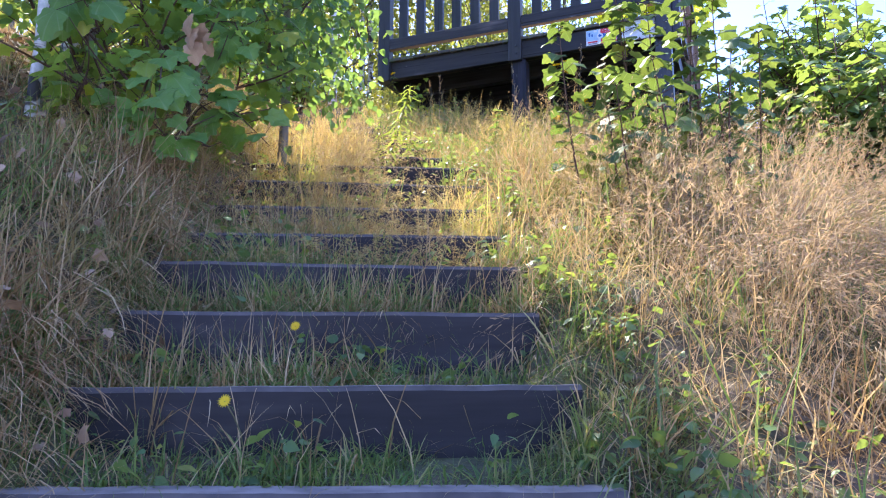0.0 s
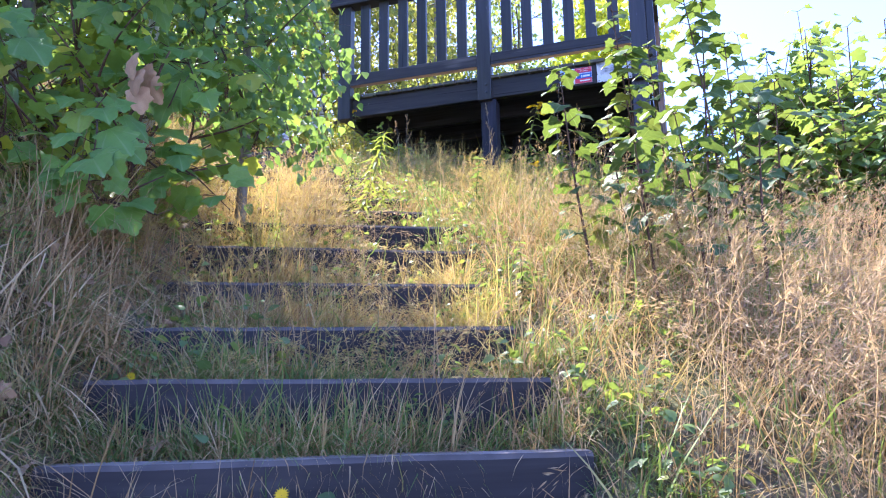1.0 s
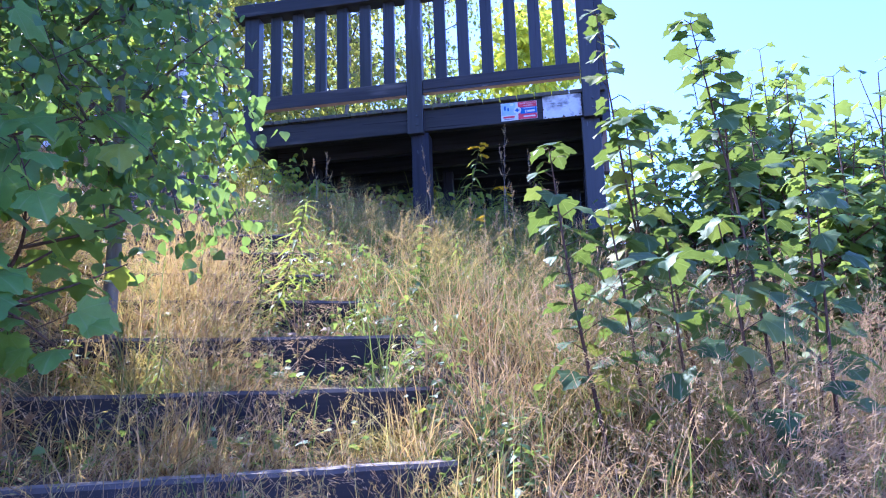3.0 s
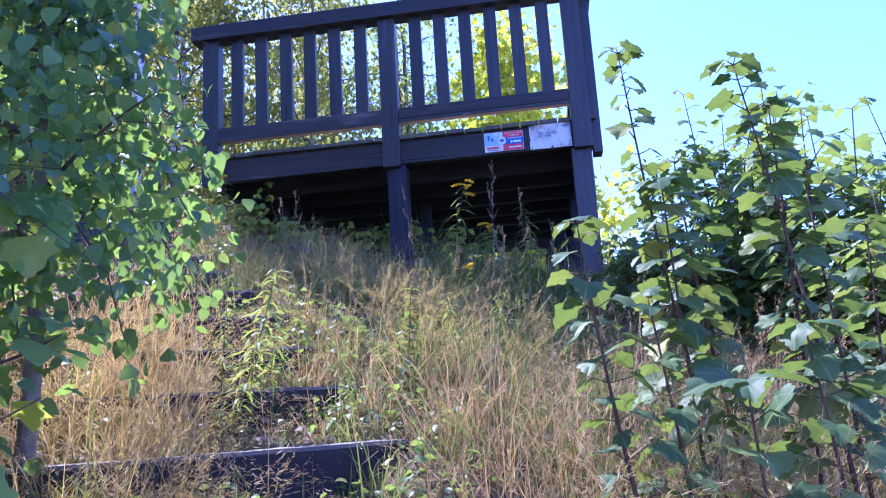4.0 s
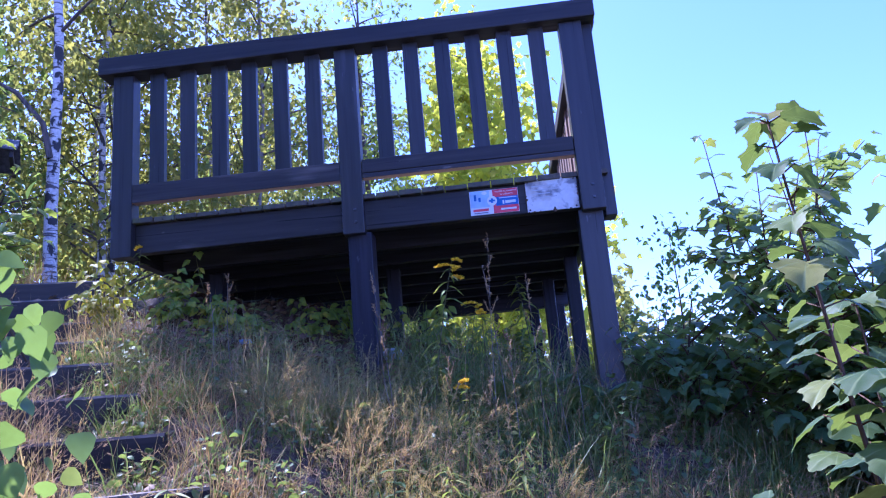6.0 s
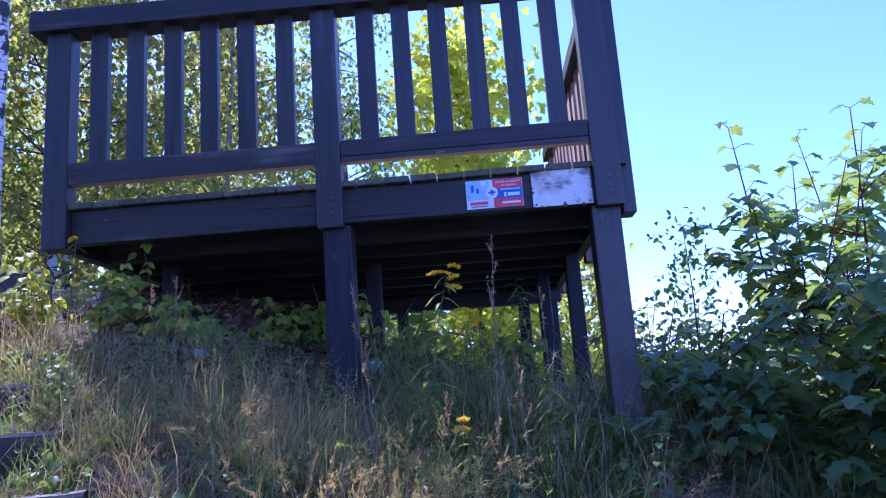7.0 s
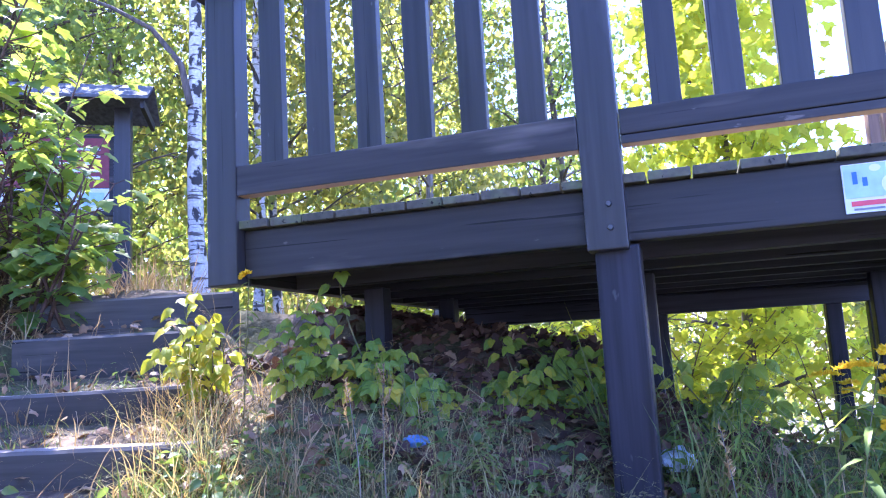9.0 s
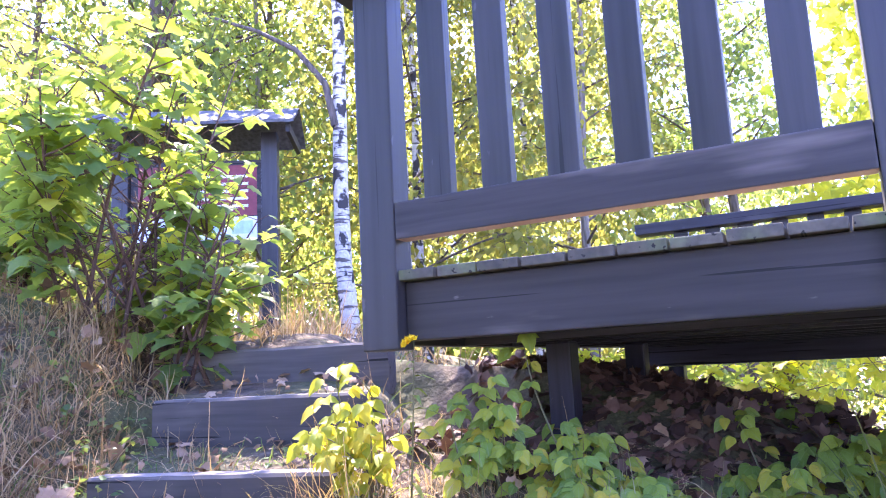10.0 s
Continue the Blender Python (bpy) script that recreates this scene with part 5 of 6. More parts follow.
goldenrod(on_ground(-1.42, 7.0), (-1.274, 7.09, 4.95), 1, 4, "tall goldenrod with yellow flowers in front of the deck")
goldenrod(on_ground(-1.3, 6.75), (-1.23, 6.74, 4.31), 2, 2, "short goldenrod with yellow flowers in the grass", 16, 0.08)
goldenrod(on_ground(-1.25, 7.85), (-1.202, 8.0, 4.86), 3, 3, "goldenrod with yellow flowers under the deck")
goldenrod(on_ground(-1.12, 7.6), (-1.16, 7.6, 4.75), 4, 1, "goldenrod with yellow flowers under the deck")
goldenrod(on_ground(-1.98, 4.95), (-1.81, 5.03, 4.06), 5, 0, "feathery goldenrod shoot growing beside the steps", 84, 0.088)
goldenrod(on_ground(-1.97, 5.22), (-1.92, 5.27, 3.84), 6, 0, "bright green goldenrod shoot beside the steps", 44, 0.085)
goldenrod(on_ground(-1.5, 5.5), (-1.514, 5.53, 3.79), 7, 0, "bright green weed growing on the steps", 48, 0.062)
goldenrod(on_ground(-1.65, 5.08), (-1.644, 5.073, 3.46), 8, 0, "bright green weed growing on the steps", 34, 0.05)
goldenrod(on_ground(-1.12, 3.35), (-1.134, 3.361, 2.78), 9, 0, "small yellow-green weed on the steps", 18, 0.05)
goldenrod(on_ground(-3.25, 7.62), (-3.2, 7.6, 5.34), 10, 1, "ragwort with a small orange flower by the deck", 26, 0.08)
goldenrod(on_ground(-2.35, 7.65), (-2.35, 7.62, 4.7), 11, 0, "small feathery weed under the deck", 30, 0.07)


def dead_stalk(base, h, seed, arms=5):
    """Last year's weed: a thin dry stalk with short side arms that carry seed tufts."""
    r = random.Random(seed)
    t = thing("dead_stalk", "tall dry brown weed stalk with seed tufts", "plant", "dry stalks in front of the deck", at=base)
    top = Vector(base) + Vector((r.uniform(-0.08, 0.08), r.uniform(-0.06, 0.06), h))
    pts = bent(base, top, 8, 0.03, r)
    put("stem", mesh_of("stem", *tube(pts, [0.003 * (1 - 0.09 * k) for k in range(9)], 4)), bark_grey, t)
    tufts = []
    for j in range(arms + 1):
        f = 0.6 + 0.4 * j / arms
        p = pts[0].lerp(pts[-1], f)
        a = j * 2.4 + r.uniform(-0.4, 0.4)
        e = p + Vector((0.45 * math.cos(a), 0.45 * math.sin(a), 1)) * (0.1 * (1.4 - f)) if j < arms else pts[-1]
        tufts.append(tube([p, e], [0.0015, 0.001], 3)) if j < arms else None
        n = 26
        q = np.array([tuple(p.lerp(e, r.random())) for _ in range(n)]) if j < arms else np.array([tuple(pts[-2].lerp(pts[-1], r.random())) for _ in range(n)])
        nr = np.random.default_rng(seed * 10 + j)
        tufts.append(cloud((SMALL[0] * np.array([0.4, 1, 1]), SMALL[1]), q, nr.normal(0, 0.5, (n, 3)) + np.array([0, 0, 0.8]), nr.normal(0, 1, (n, 3)), nr.uniform(0.008, 0.018, n)))
    tagged(put("seed_tuft", mesh_of("seed_tuft", *joined(tufts)), grass_straw, t), kind="stuff")
    return t


for k_, (x_, y_, h_) in enumerate(((-1.56, 6.75, 0.82), (-1.53, 6.72, 0.62), (-1.12, 7.0, 1.02), (-1.05, 6.85, 0.9), (-0.9, 6.9, 0.85), (-1.02, 6.7, 0.62), (-0.8, 6.75, 0.68), (-1.13, 6.6, 0.42), (-2.4, 7.0, 0.62), (-2.56, 7.1, 0.5), (-0.72, 6.95, 0.7), (-1.3, 6.6, 0.5))):
    dead_stalk(on_ground(x_, y_), h_, 200 + k_, 3 + k_ % 3)


SHOOT = goldenrod(on_ground(-1.95, 4.85), (-2.0, 5.0, float(ground_z(-1.95, 4.85)) + 0.5), 13, 0, "feathery yellow-green goldenrod shoot in the dry grass", 70, 0.05)
gr = np.random.default_rng(31)
gx, gy = spots(gr, 10, 3.9, 6.0, -1.0, -0.15)
for k in range(10):
    copy_thing(SHOOT, Matrix.Translation(on_ground(float(gx[k]), float(gy[k]))) @ Euler((float(gr.normal(0, 0.15)), float(gr.normal(0, 0.15)), float(gr.uniform(0, 6)))).to_matrix().to_4x4() @ Matrix.Scale(float(gr.uniform(0.4, 0.8)), 4))


def broad_weed(base, h, seed, label, n=12, size=0.06, mat=None):
    rng = random.Random(seed)
    t = thing("leafy_weed", label, "plant", "weeds on the slope", at=base)
    pts = bent(base, Vector(base) + Vector((rng.uniform(-0.05, 0.05), rng.uniform(-0.05, 0.05), h)), 8, 0.02, rng)
    put("stem", mesh_of("stem", *tube(pts, [0.003 * (1 - 0.08 * k) for k in range(9)], 4)), stem_green, t)
    P, D = [], []
    for k in range(n):
        f = 0.15 + 0.85 * k / n
        i = min(7, int(f * 8))
        for hh in (0, math.pi):
            a = k * 1.57 + hh + rng.uniform(-0.3, 0.3)
            P.append(tuple(pts[i].lerp(pts[i + 1], f * 8 - i)))
            D.append((math.cos(a), math.sin(a), rng.uniform(-0.4, 0.4)))
    P, D = np.array(P), np.array(D)
    sz = size * np.array([(1.1 - 0.6 * k / len(P)) * rng.uniform(0.8, 1.2) for k in range(len(P))])
    tagged(put("leaf_spray", mesh_of("leaf_spray", *cloud(OVATE, P, D, np.tile((0, 0, 1.0), (len(P), 1)), sz)), mat or leaf_maple, t), kind="stuff")
    return t


WEEDS = [broad_weed(on_ground(-0.6, 6.2), 0.34, 1, "leafy green nettle in the grass"), broad_weed(on_ground(-1.0, 6.6), 0.24, 2, "low leafy green weed in the grass", 8, 0.07, leaf_shrub),
         goldenrod(on_ground(-0.9, 7.05), (-0.88, 7.0, float(ground_z(-0.9, 7.05)) + 0.55), 12, 0, "tall feathery green weed in the grass", 46, 0.09)]
wr = np.random.default_rng(12)
for k, (n_w, s0, s1, d0, d1) in enumerate(((34, 5.0, 8.0, 0.9, 3.6), (9, 3.2, 5.6, 0.45, 1.1), (16, 3.0, 9.3, -1.6, -0.5), (7, 1.0, 4.5, 1.0, 2.4))):
    wx, wy = spots(wr, n_w, s0, s1, d0, d1)
    for j in range(n_w):
        copy_thing(WEEDS[j % 2] if j % 9 or k == 1 else WEEDS[2], Matrix.Translation(on_ground(float(wx[j]), float(wy[j]))) @ Euler((0, 0, float(wr.uniform(0, 6)))).to_matrix().to_4x4() @ Matrix.Scale(float(wr.uniform(0.6, 1.4) if k == 0 else wr.uniform(0.5, 1.0)), 4))


def hawkbit(tip, base, seed):
    t = thing("yellow_hawkbit", "small yellow hawkbit flower on a thin stalk", "flower", "yellow flowers by the steps", at=base)
    put("stalk", mesh_of("stalk", *tube(bent(base, tip, 5, 0.02, random.Random(seed)), [0.0016] * 6, 4)), stem_green, t)
    n = 16
    a = np.arange(n) * 2 * math.pi / n
    up = np.array((0.2, -0.9, 0.45))
    x = unit(np.cross(up, (0, 0, 1.0))); y = np.cross(x, up / np.linalg.norm(up))
    D = np.cos(a)[:, None] * x + np.sin(a)[:, None] * y + 0.15 * up
    put("bloom", mesh_of("bloom", *cloud((SMALL[0] * np.array([0.5, 1, 0.4]), SMALL[1]), np.tile(np.array(tip), (n, 1)), D, np.tile(up, (n, 1)), np.full(n, 0.017))), flower_yellow, t)


hawkbit((-0.991, 2.554, 2.326), on_ground(-1.0, 2.62), 1)
hawkbit((-0.931, 2.201, 2.143), on_ground(-0.95, 2.28), 2)
hawkbit((-1.639, 2.867, 2.573), on_ground(-1.66, 2.9), 3)


def fern(base, n, length, seed):
    rng = random.Random(seed)
    t = thing("fern", "green fern fronds beside the deck post", "fern", at=base)
    for j in range(n):
        a = j * 2 * math.pi / n + rng.uniform(-0.3, 0.3)
        pts = [Vector(base) + Vector((math.cos(a) * 0.6, math.sin(a) * 0.6, 0)) * length * f + Vector((0, 0, length * (1.1 * f - 0.55 * f * f))) for f in np.linspace(0, 1, 9)]
        P, D = [], []
        for k in range(2, 36):
            f = k / 36
            i = min(7, int(f * 8))
            p = pts[i].lerp(pts[i + 1], f * 8 - i)
            along = (pts[i + 1] - pts[i]).normalized()
            sd = along.cross(Vector((0, 0, 1))).normalized()
            for h in (-1, 1):
                P.append(tuple(p)); D.append(tuple(sd * h + along * 0.45))
        sz = np.array([0.3 * length * math.sin(math.pi * min(0.97, 0.25 + 0.72 * k / 68)) for k in range(68)])
        put("frond", mesh_of("frond", *joined([cloud(NARROW, np.array(P), np.array(D), np.tile((0, 0, 1.0), (68, 1)), sz), tube(pts, [0.003] * 9, 4)])), leaf_maple, t)


fern(on_ground(-0.95, 7.35), 6, 0.4, 1)
fern(on_ground(-0.62, 7.3), 6, 0.45, 2)

# hanging clump of withered leaves, and fallen leaves
dead = thing("withered_leaves", "clump of withered brown leaves hanging in the shrub", "leaf", at=(-2.12, 3.36, 3.7))
rng = random.Random(4)
leaf_withered = leafy("withered_leaf", [(0.0, (0.38, 0.22, 0.12)), (1.0, (0.58, 0.38, 0.24))], (0.6, 0.34, 0.16), 0.2, 0.7, False)
me_dead = leaf_mesh("withered_leaf", FINE_B, leaf_withered)
for k in range(5):
    single_leaf(me_dead, dead, (-2.12 + rng.uniform(-0.04, 0.04), 3.36 + rng.uniform(-0.03, 0.03), 3.8 - 0.03 * k), (rng.uniform(-0.4, 0.4), rng.uniform(-0.4, 0), -1), (rng.uniform(-0.5, 0.5), -1, 0.2), 0.1)


def fallen_leaves(n, seed):
    r = np.random.default_rng(seed)
    x1, y1 = spots(r, int(n * 0.6), 1.0, 9.6, -2.6, -0.4)
    x2, y2 = spots(r, int(n * 0.2), 5.0, 9.7, -0.6, 0.6)
    x3, y3 = r.uniform(-3.2, -1.2, int(n * 0.2)), r.uniform(7.2, 8.8, int(n * 0.2))
    x, y = np.concatenate([x1, x2, x3]), np.concatenate([y1, y2, y3])
    P = np.stack([x, y, ground_z(x, y) + r.uniform(0.008, 0.05, len(x))], -1)
    D = r.normal(0, 1, P.shape); D[:, 2] *= 0.3
    N = r.normal(0, 0.45, P.shape); N[:, 2] += 1; N[:, 1] -= 0.4
    tagged(put("fallen_leaves", mesh_of("fallen_leaves", *cloud(MAPLE_B, P, D, N, r.uniform(0.025, 0.058, len(x)))), leaf_dead), "dry brown maple leaves fallen on the slope", "leaves", kind="stuff")


fallen_leaves(3000, 9)
# Reddish-brown litter; its dark tone also stands in for shade under the deck.
leaf_shade_litter = leafy("shade_litter_leaf", [(0.0, (0.05, 0.028, 0.02)), (0.6, (0.11, 0.055, 0.038)), (1.0, (0.22, 0.13, 0.09))], (0.15, 0.06, 0.03), 0.1, 0.7)
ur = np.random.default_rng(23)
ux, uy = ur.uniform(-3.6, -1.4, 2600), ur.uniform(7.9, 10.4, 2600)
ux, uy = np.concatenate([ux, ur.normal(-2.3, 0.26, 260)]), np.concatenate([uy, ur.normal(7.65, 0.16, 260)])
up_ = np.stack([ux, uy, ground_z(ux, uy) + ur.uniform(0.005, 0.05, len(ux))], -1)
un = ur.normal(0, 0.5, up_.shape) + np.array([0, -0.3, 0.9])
tagged(put("rotten_leaves", mesh_of("rotten_leaves", *cloud(MAPLE_B, up_, ur.normal(0, 1, up_.shape) * np.array([1, 1, 0.4]), un, ur.uniform(0.04, 0.085, len(ux)))), leaf_shade_litter), "reddish-brown leaf litter, its dark tone holding the deck's shade", "leaves", kind="stuff")
lr = np.random.default_rng(19)
lx, ly = spots(lr, 420, 5.5, 9.8, -3.2, -0.35)
mx_, my_ = spots(lr, 300, 1.4, 5.0, -1.7, -0.42)
lx, ly = np.concatenate([lx, mx_]), np.concatenate([ly, my_])
lp = np.stack([lx, ly, ground_z(lx, ly) + lr.uniform(0.05, 0.16, len(lx))], -1)
ln = lr.normal(0, 0.6, lp.shape) + np.array([0.3, -0.5, 0.8])
tagged(put("bank_leaves", mesh_of("bank_leaves", *cloud(MAPLE_B, lp, lr.normal(0, 1, lp.shape), ln, lr.uniform(0.045, 0.09, len(lx)) * np.where(np.arange(len(lx)) < 420, 1.0, 0.6))), leaf_dead), "curled orange-brown maple leaves caught in the straw of the bank", "leaves", kind="stuff")


def crumpled(name, label, cat, at, r, mat, seed, squash=(1, 1, 0.7)):
    bm = bmesh.new()
    bmesh.ops.create_icosphere(bm, subdivisions=3, radius=r)
    for v in bm.verts:
        k = 1 + 0.45 * noise.noise(v.co * (2.2 / r) + Vector((seed, 0, 0))) + 0.2 * noise.noise(v.co * (6 / r))
        v.co = Vector((v.co.x * k * squash[0], v.co.y * k * squash[1], v.co.z * k * squash[2])) + Vector(at)
    tagged(part(name, bm, mat), label, cat)


crumpled("plastic_bag", "crumpled white plastic bag lying behind the deck post", "litter", (-1.75, 8.0, float(ground_z(-1.75, 8.0)) + 0.065), 0.06, mat_bag, 1)
crumpled("plastic_wrapper", "crumpled blue plastic wrapper on the slope", "litter", (-2.6, 7.68, float(ground_z(-2.6, 7.68)) + 0.03), 0.042, mat_litter, 2, (1.3, 0.6, 0.45))
crumpled("plastic_wrapper", "small pale plastic scrap in the grass", "litter", (-2.2, 7.45, float(ground_z(-2.2, 7.45)) + 0.015), 0.03, mat_sky, 3, (1.3, 0.6, 0.5))


def ground_cover(name, label, mat, seed, areas, per=14, rad=0.06):
    """Low leafy weeds in clumps: small leaves on short stalks, turned to the light."""
    r = np.random.default_rng(seed)
    px, py = [], []
    for n, s0, s1, d0, d1 in areas:
        x, y = spots(r, n, s0, s1, d0, d1)
        px.append(x); py.append(y)
    x, y = np.repeat(np.concatenate(px), per), np.repeat(np.concatenate(py), per)
    n = len(x)
    a, q = r.uniform(0, 2 * math.pi, n), np.abs(r.normal(0, rad, n))
    x, y = x + q * np.cos(a), y + q * np.sin(a)
    P = np.stack([x, y, ground_z(x, y) + r.uniform(0.01, 0.13, n) * np.clip(1.3 - q / (2 * rad), 0.2, 1)], -1)
    D = np.stack([np.cos(a), np.sin(a), r.normal(-0.1, 0.35, n)], -1)
    N = r.normal(0, 0.4, P.shape); N[:, 2] += 1
    tagged(put(name, mesh_of(name, *cloud(OVATE, P, D, N, r.uniform(0.018, 0.05, n))), mat), label, "weeds", kind="stuff")


ground_cover("low_weeds", "low leafy green weeds on the slope below the deck", leaf_maple, 61, [(260, 5.0, 8.3, 0.4, 3.7), (90, 2.0, 4.6, -0.6, 0.9), (90, 1.0, 5.0, 0.6, 2.4)])
ground_cover("bank_weeds", "low green weeds on the bank", leaf_maple, 62, [(260, 1.5, 9.5, -2.2, -0.4), (60, 4.4, 6.4, -0.9, 0.9), (260, 5.0, 8.0, 0.5, 3.4), (15, 7.0, 9.4, -0.4, 0.6)])


# ---- grass ----
def blades(P, h, w, bend, az, tw):
    """Tapering blades that arch over as arcs; short ones are made of fewer pieces."""
    n = len(P)
    if h.max() > 0.3:
        t, wid = np.array([0, 0.3, 0.58, 0.82, 1.0]), np.array([0.9, 1.0, 0.75, 0.45])
    else:
        t, wid = np.array([0, 0.38, 0.74, 1.0]), np.array([0.9, 1.0, 0.6])
    m = len(t)
    swing = 2.6 * (np.modf(tw * 91.0)[0] - 0.5)
    side = np.stack([np.cos(tw), np.sin(tw), np.zeros(n)], -1)
    up = np.array([0, 0, 1.0])
    th0 = np.minimum(bend * (0.1 + 0.95 * np.modf(tw * 37.0)[0]), 1.35)
    th1 = np.minimum(th0 + 1.3 * bend, 2.5)
    V = np.empty((n, 2 * m - 1, 3))
    c = P.astype(float).copy()
    for k in range(m):
        if k:
            th = th0 + (th1 - th0) * (t[k] + t[k - 1]) / 2
            ak = az + swing * t[k]
            lean = np.stack([np.cos(ak), np.sin(ak), np.zeros(n)], -1)
            c = c + (h * (t[k] - t[k - 1]))[:, None] * (up * np.cos(th)[:, None] + lean * np.sin(th)[:, None])
        if k < m - 1:
            V[:, 2 * k] = c - side * (w * wid[k] / 2)[:, None]
            V[:, 2 * k + 1] = c + side * (w * wid[k] / 2)[:, None]
        else:
            V[:, 2 * k] = c
    tt = [q for k in range(m - 2) for q in ((2 * k, 2 * k + 1, 2 * k + 3), (2 * k, 2 * k + 3, 2 * k + 2))]
    tt = np.array(tt + [(2 * m - 4, 2 * m - 3, 2 * m - 2)])
    T = tt[None] + (np.arange(n) * (2 * m - 1))[:, None, None]
    return V.reshape(-1, 3), T.reshape(-1, 3), V[:, 2 * m - 5], V[:, 2 * m - 2]


def grass(name, label, mat, seed, areas, hmin, hmax, wmin, wmax, bend, wind=(1.0, -0.4), windy=0.3, keep=0.6, freq=3.0, per=14, rad=0.045):
    """Tussocks of blades that fan outwards."""
    rng = np.random.default_rng(seed)
    px, py = [], []
    for n, s0, s1, d0, d1 in areas:
        x, y = spots(rng, n // per, s0, s1, d0, d1)
        m = tufted(x, y, rng, freq, keep)
        px.append(x[m]); py.append(y[m])
    x, y = np.concatenate(px), np.concatenate(py)
    keepout = ~((x > -3.3) & (x < -0.5) & (y > 8.15 + 0.12 * np.sin(5 * x)))
    worn = ((x + 2.3) / 0.5) ** 2 + ((y - 7.62) / 0.3) ** 2 < 1   # trodden patch of bare litter before the deck
    keepout &= ~(worn & (rng.uniform(0, 1, len(x)) > 0.3))
    x, y = x[keepout], y[keepout]
    hc = rng.uniform(0.6, 1.15, len(x)) * (0.95 + 0.38 * rough_noise(2.3 * x + seed, 2.3 * y))
    x, y, hc = np.repeat(x, per), np.repeat(y, per), np.repeat(hc, per)
    n = len(x)
    a, q = rng.uniform(0, 2 * math.pi, n), np.abs(rng.normal(0, rad, n))
    x, y = x + q * np.cos(a), y + q * np.sin(a)
    P = np.stack([x, y, ground_z(x, y) - 0.012], -1)
    h = rng.uniform(hmin, hmax, n) * hc
    az = np.where(rng.uniform(0, 1, n) < windy, math.atan2(wind[1], wind[0]) + rng.normal(0, 0.5, n), a + rng.normal(0, 0.6, n))
    V, T, _, _ = blades(P, h, rng.uniform(wmin, wmax, n), np.abs(rng.normal(bend, bend * 0.6, n)), az, rng.uniform(0, 3.14, n))
    ob = put(name, mesh_of(name, V, T), mat)
    tagged(ob, label, "grass", kind="stuff")
    return ob


def plumes(name, label, mat, seed, areas, hmin, hmax, bend, wind=(1.0, -0.4), k=16, keep=0.6, spike=0.013, windy=0.6):
    """Flowering grass: thin stalk with a feathery head."""
    rng = np.random.default_rng(seed)
    px, py = [], []
    for n, s0, s1, d0, d1 in areas:
        x, y = spots(rng, n, s0, s1, d0, d1)
        m = tufted(x, y, rng, 2.0, keep)
        px.append(x[m]); py.append(y[m])
    x, y = np.concatenate(px), np.concatenate(py)
    keepout = ~((x > -3.3) & (x < -0.4) & (y > 8.1))
    x, y = x[keepout], y[keepout]
    n = len(x)
    P = np.stack([x, y, ground_z(x, y) - 0.01], -1)
    h = rng.uniform(hmin, hmax, n)
    az = np.where(rng.uniform(0, 1, n) < windy, math.atan2(wind[1], wind[0]) + rng.normal(0, 0.6, n), rng.uniform(0, 6.28, n))
    V, T, a, b = blades(P, h, np.full(n, 0.0019), np.abs(rng.normal(bend, bend * 0.5, n)), az, rng.uniform(0, 3.14, n))
    mid = V.reshape(n, 9, 3)[:, 7][:, None]
    a, b = a[:, None], b[:, None]
    f = rng.uniform(0, 1, (n, k, 1)) ** 0.9
    low = f < 0.57
    Q = np.where(low, a + (mid - a) * f / 0.57, mid + (b - mid) * (f - 0.57) / 0.43)
    Q = Q + rng.normal(0, 1, (n, k, 3)) * (spike * 0.5 * (1.2 - f))
    D = unit(np.where(low, mid - a, b - mid)) + rng.normal(0, 0.33, (n, k, 3)) - np.array([0, 0, 0.12])
    V2, T2 = cloud((SMALL[0] * np.array([0.2, 1.2, 0.4]), SMALL[1]), Q.reshape(-1, 3), D.reshape(-1, 3), rng.normal(0, 1, (n * k, 3)), (spike * (1.25 - 0.7 * f[..., 0]) * rng.uniform(0.7, 1.5, (n, k))).ravel())
    ob = put(name, mesh_of(name, *joined([(V, T), (V2, T2)])), mat)
    tagged(ob, label, "grass", kind="stuff")
    return ob


grass("tread_grass", "short green grass on the stair treads", grass_green, 82,
      [(16000, 1.2, 4.1, -0.8, 0.85), (22000, 1.9, 3.5, -0.75, 0.8), (10000, 4.1, 6.0, -0.7, 0.8), (5000, 6.0, 9.0, -0.6, 0.6)], 0.04, 0.12, 0.003, 0.0062, 1.6, per=10, rad=0.05, keep=0.75)
grass("tread_straw", "dry grass stalks fallen across the step boards", grass_straw, 84,
      [(9000, 1.2, 9.0, -0.85, -0.35), (4500, 1.2, 8.0, 0.35, 0.9), (2500, 1.2, 9.0, -0.3, 0.4)], 0.08, 0.28, 0.002, 0.004, 1.6, windy=0.1, per=6, rad=0.07, keep=0.7)
grass("green_grass", "green grass tufts on the banks", grass_green, 71,
      [(9000, 0.5, 6.0, 0.5, 2.2), (13000, 0.3, 2.6, 0.7, 3.2), (7000, 0.8, 9.5, -1.8, -0.4), (7000, 1.2, 4.6, -1.1, -0.45), (2500, 6.6, 7.8, 0.4, 1.3), (10000, 5.0, 7.2, 0.5, 3.6), (6000, 0.5, 5.0, 2.0, 4.0)], 0.07, 0.26, 0.003, 0.007, 1.0, freq=1.6, keep=0.45)
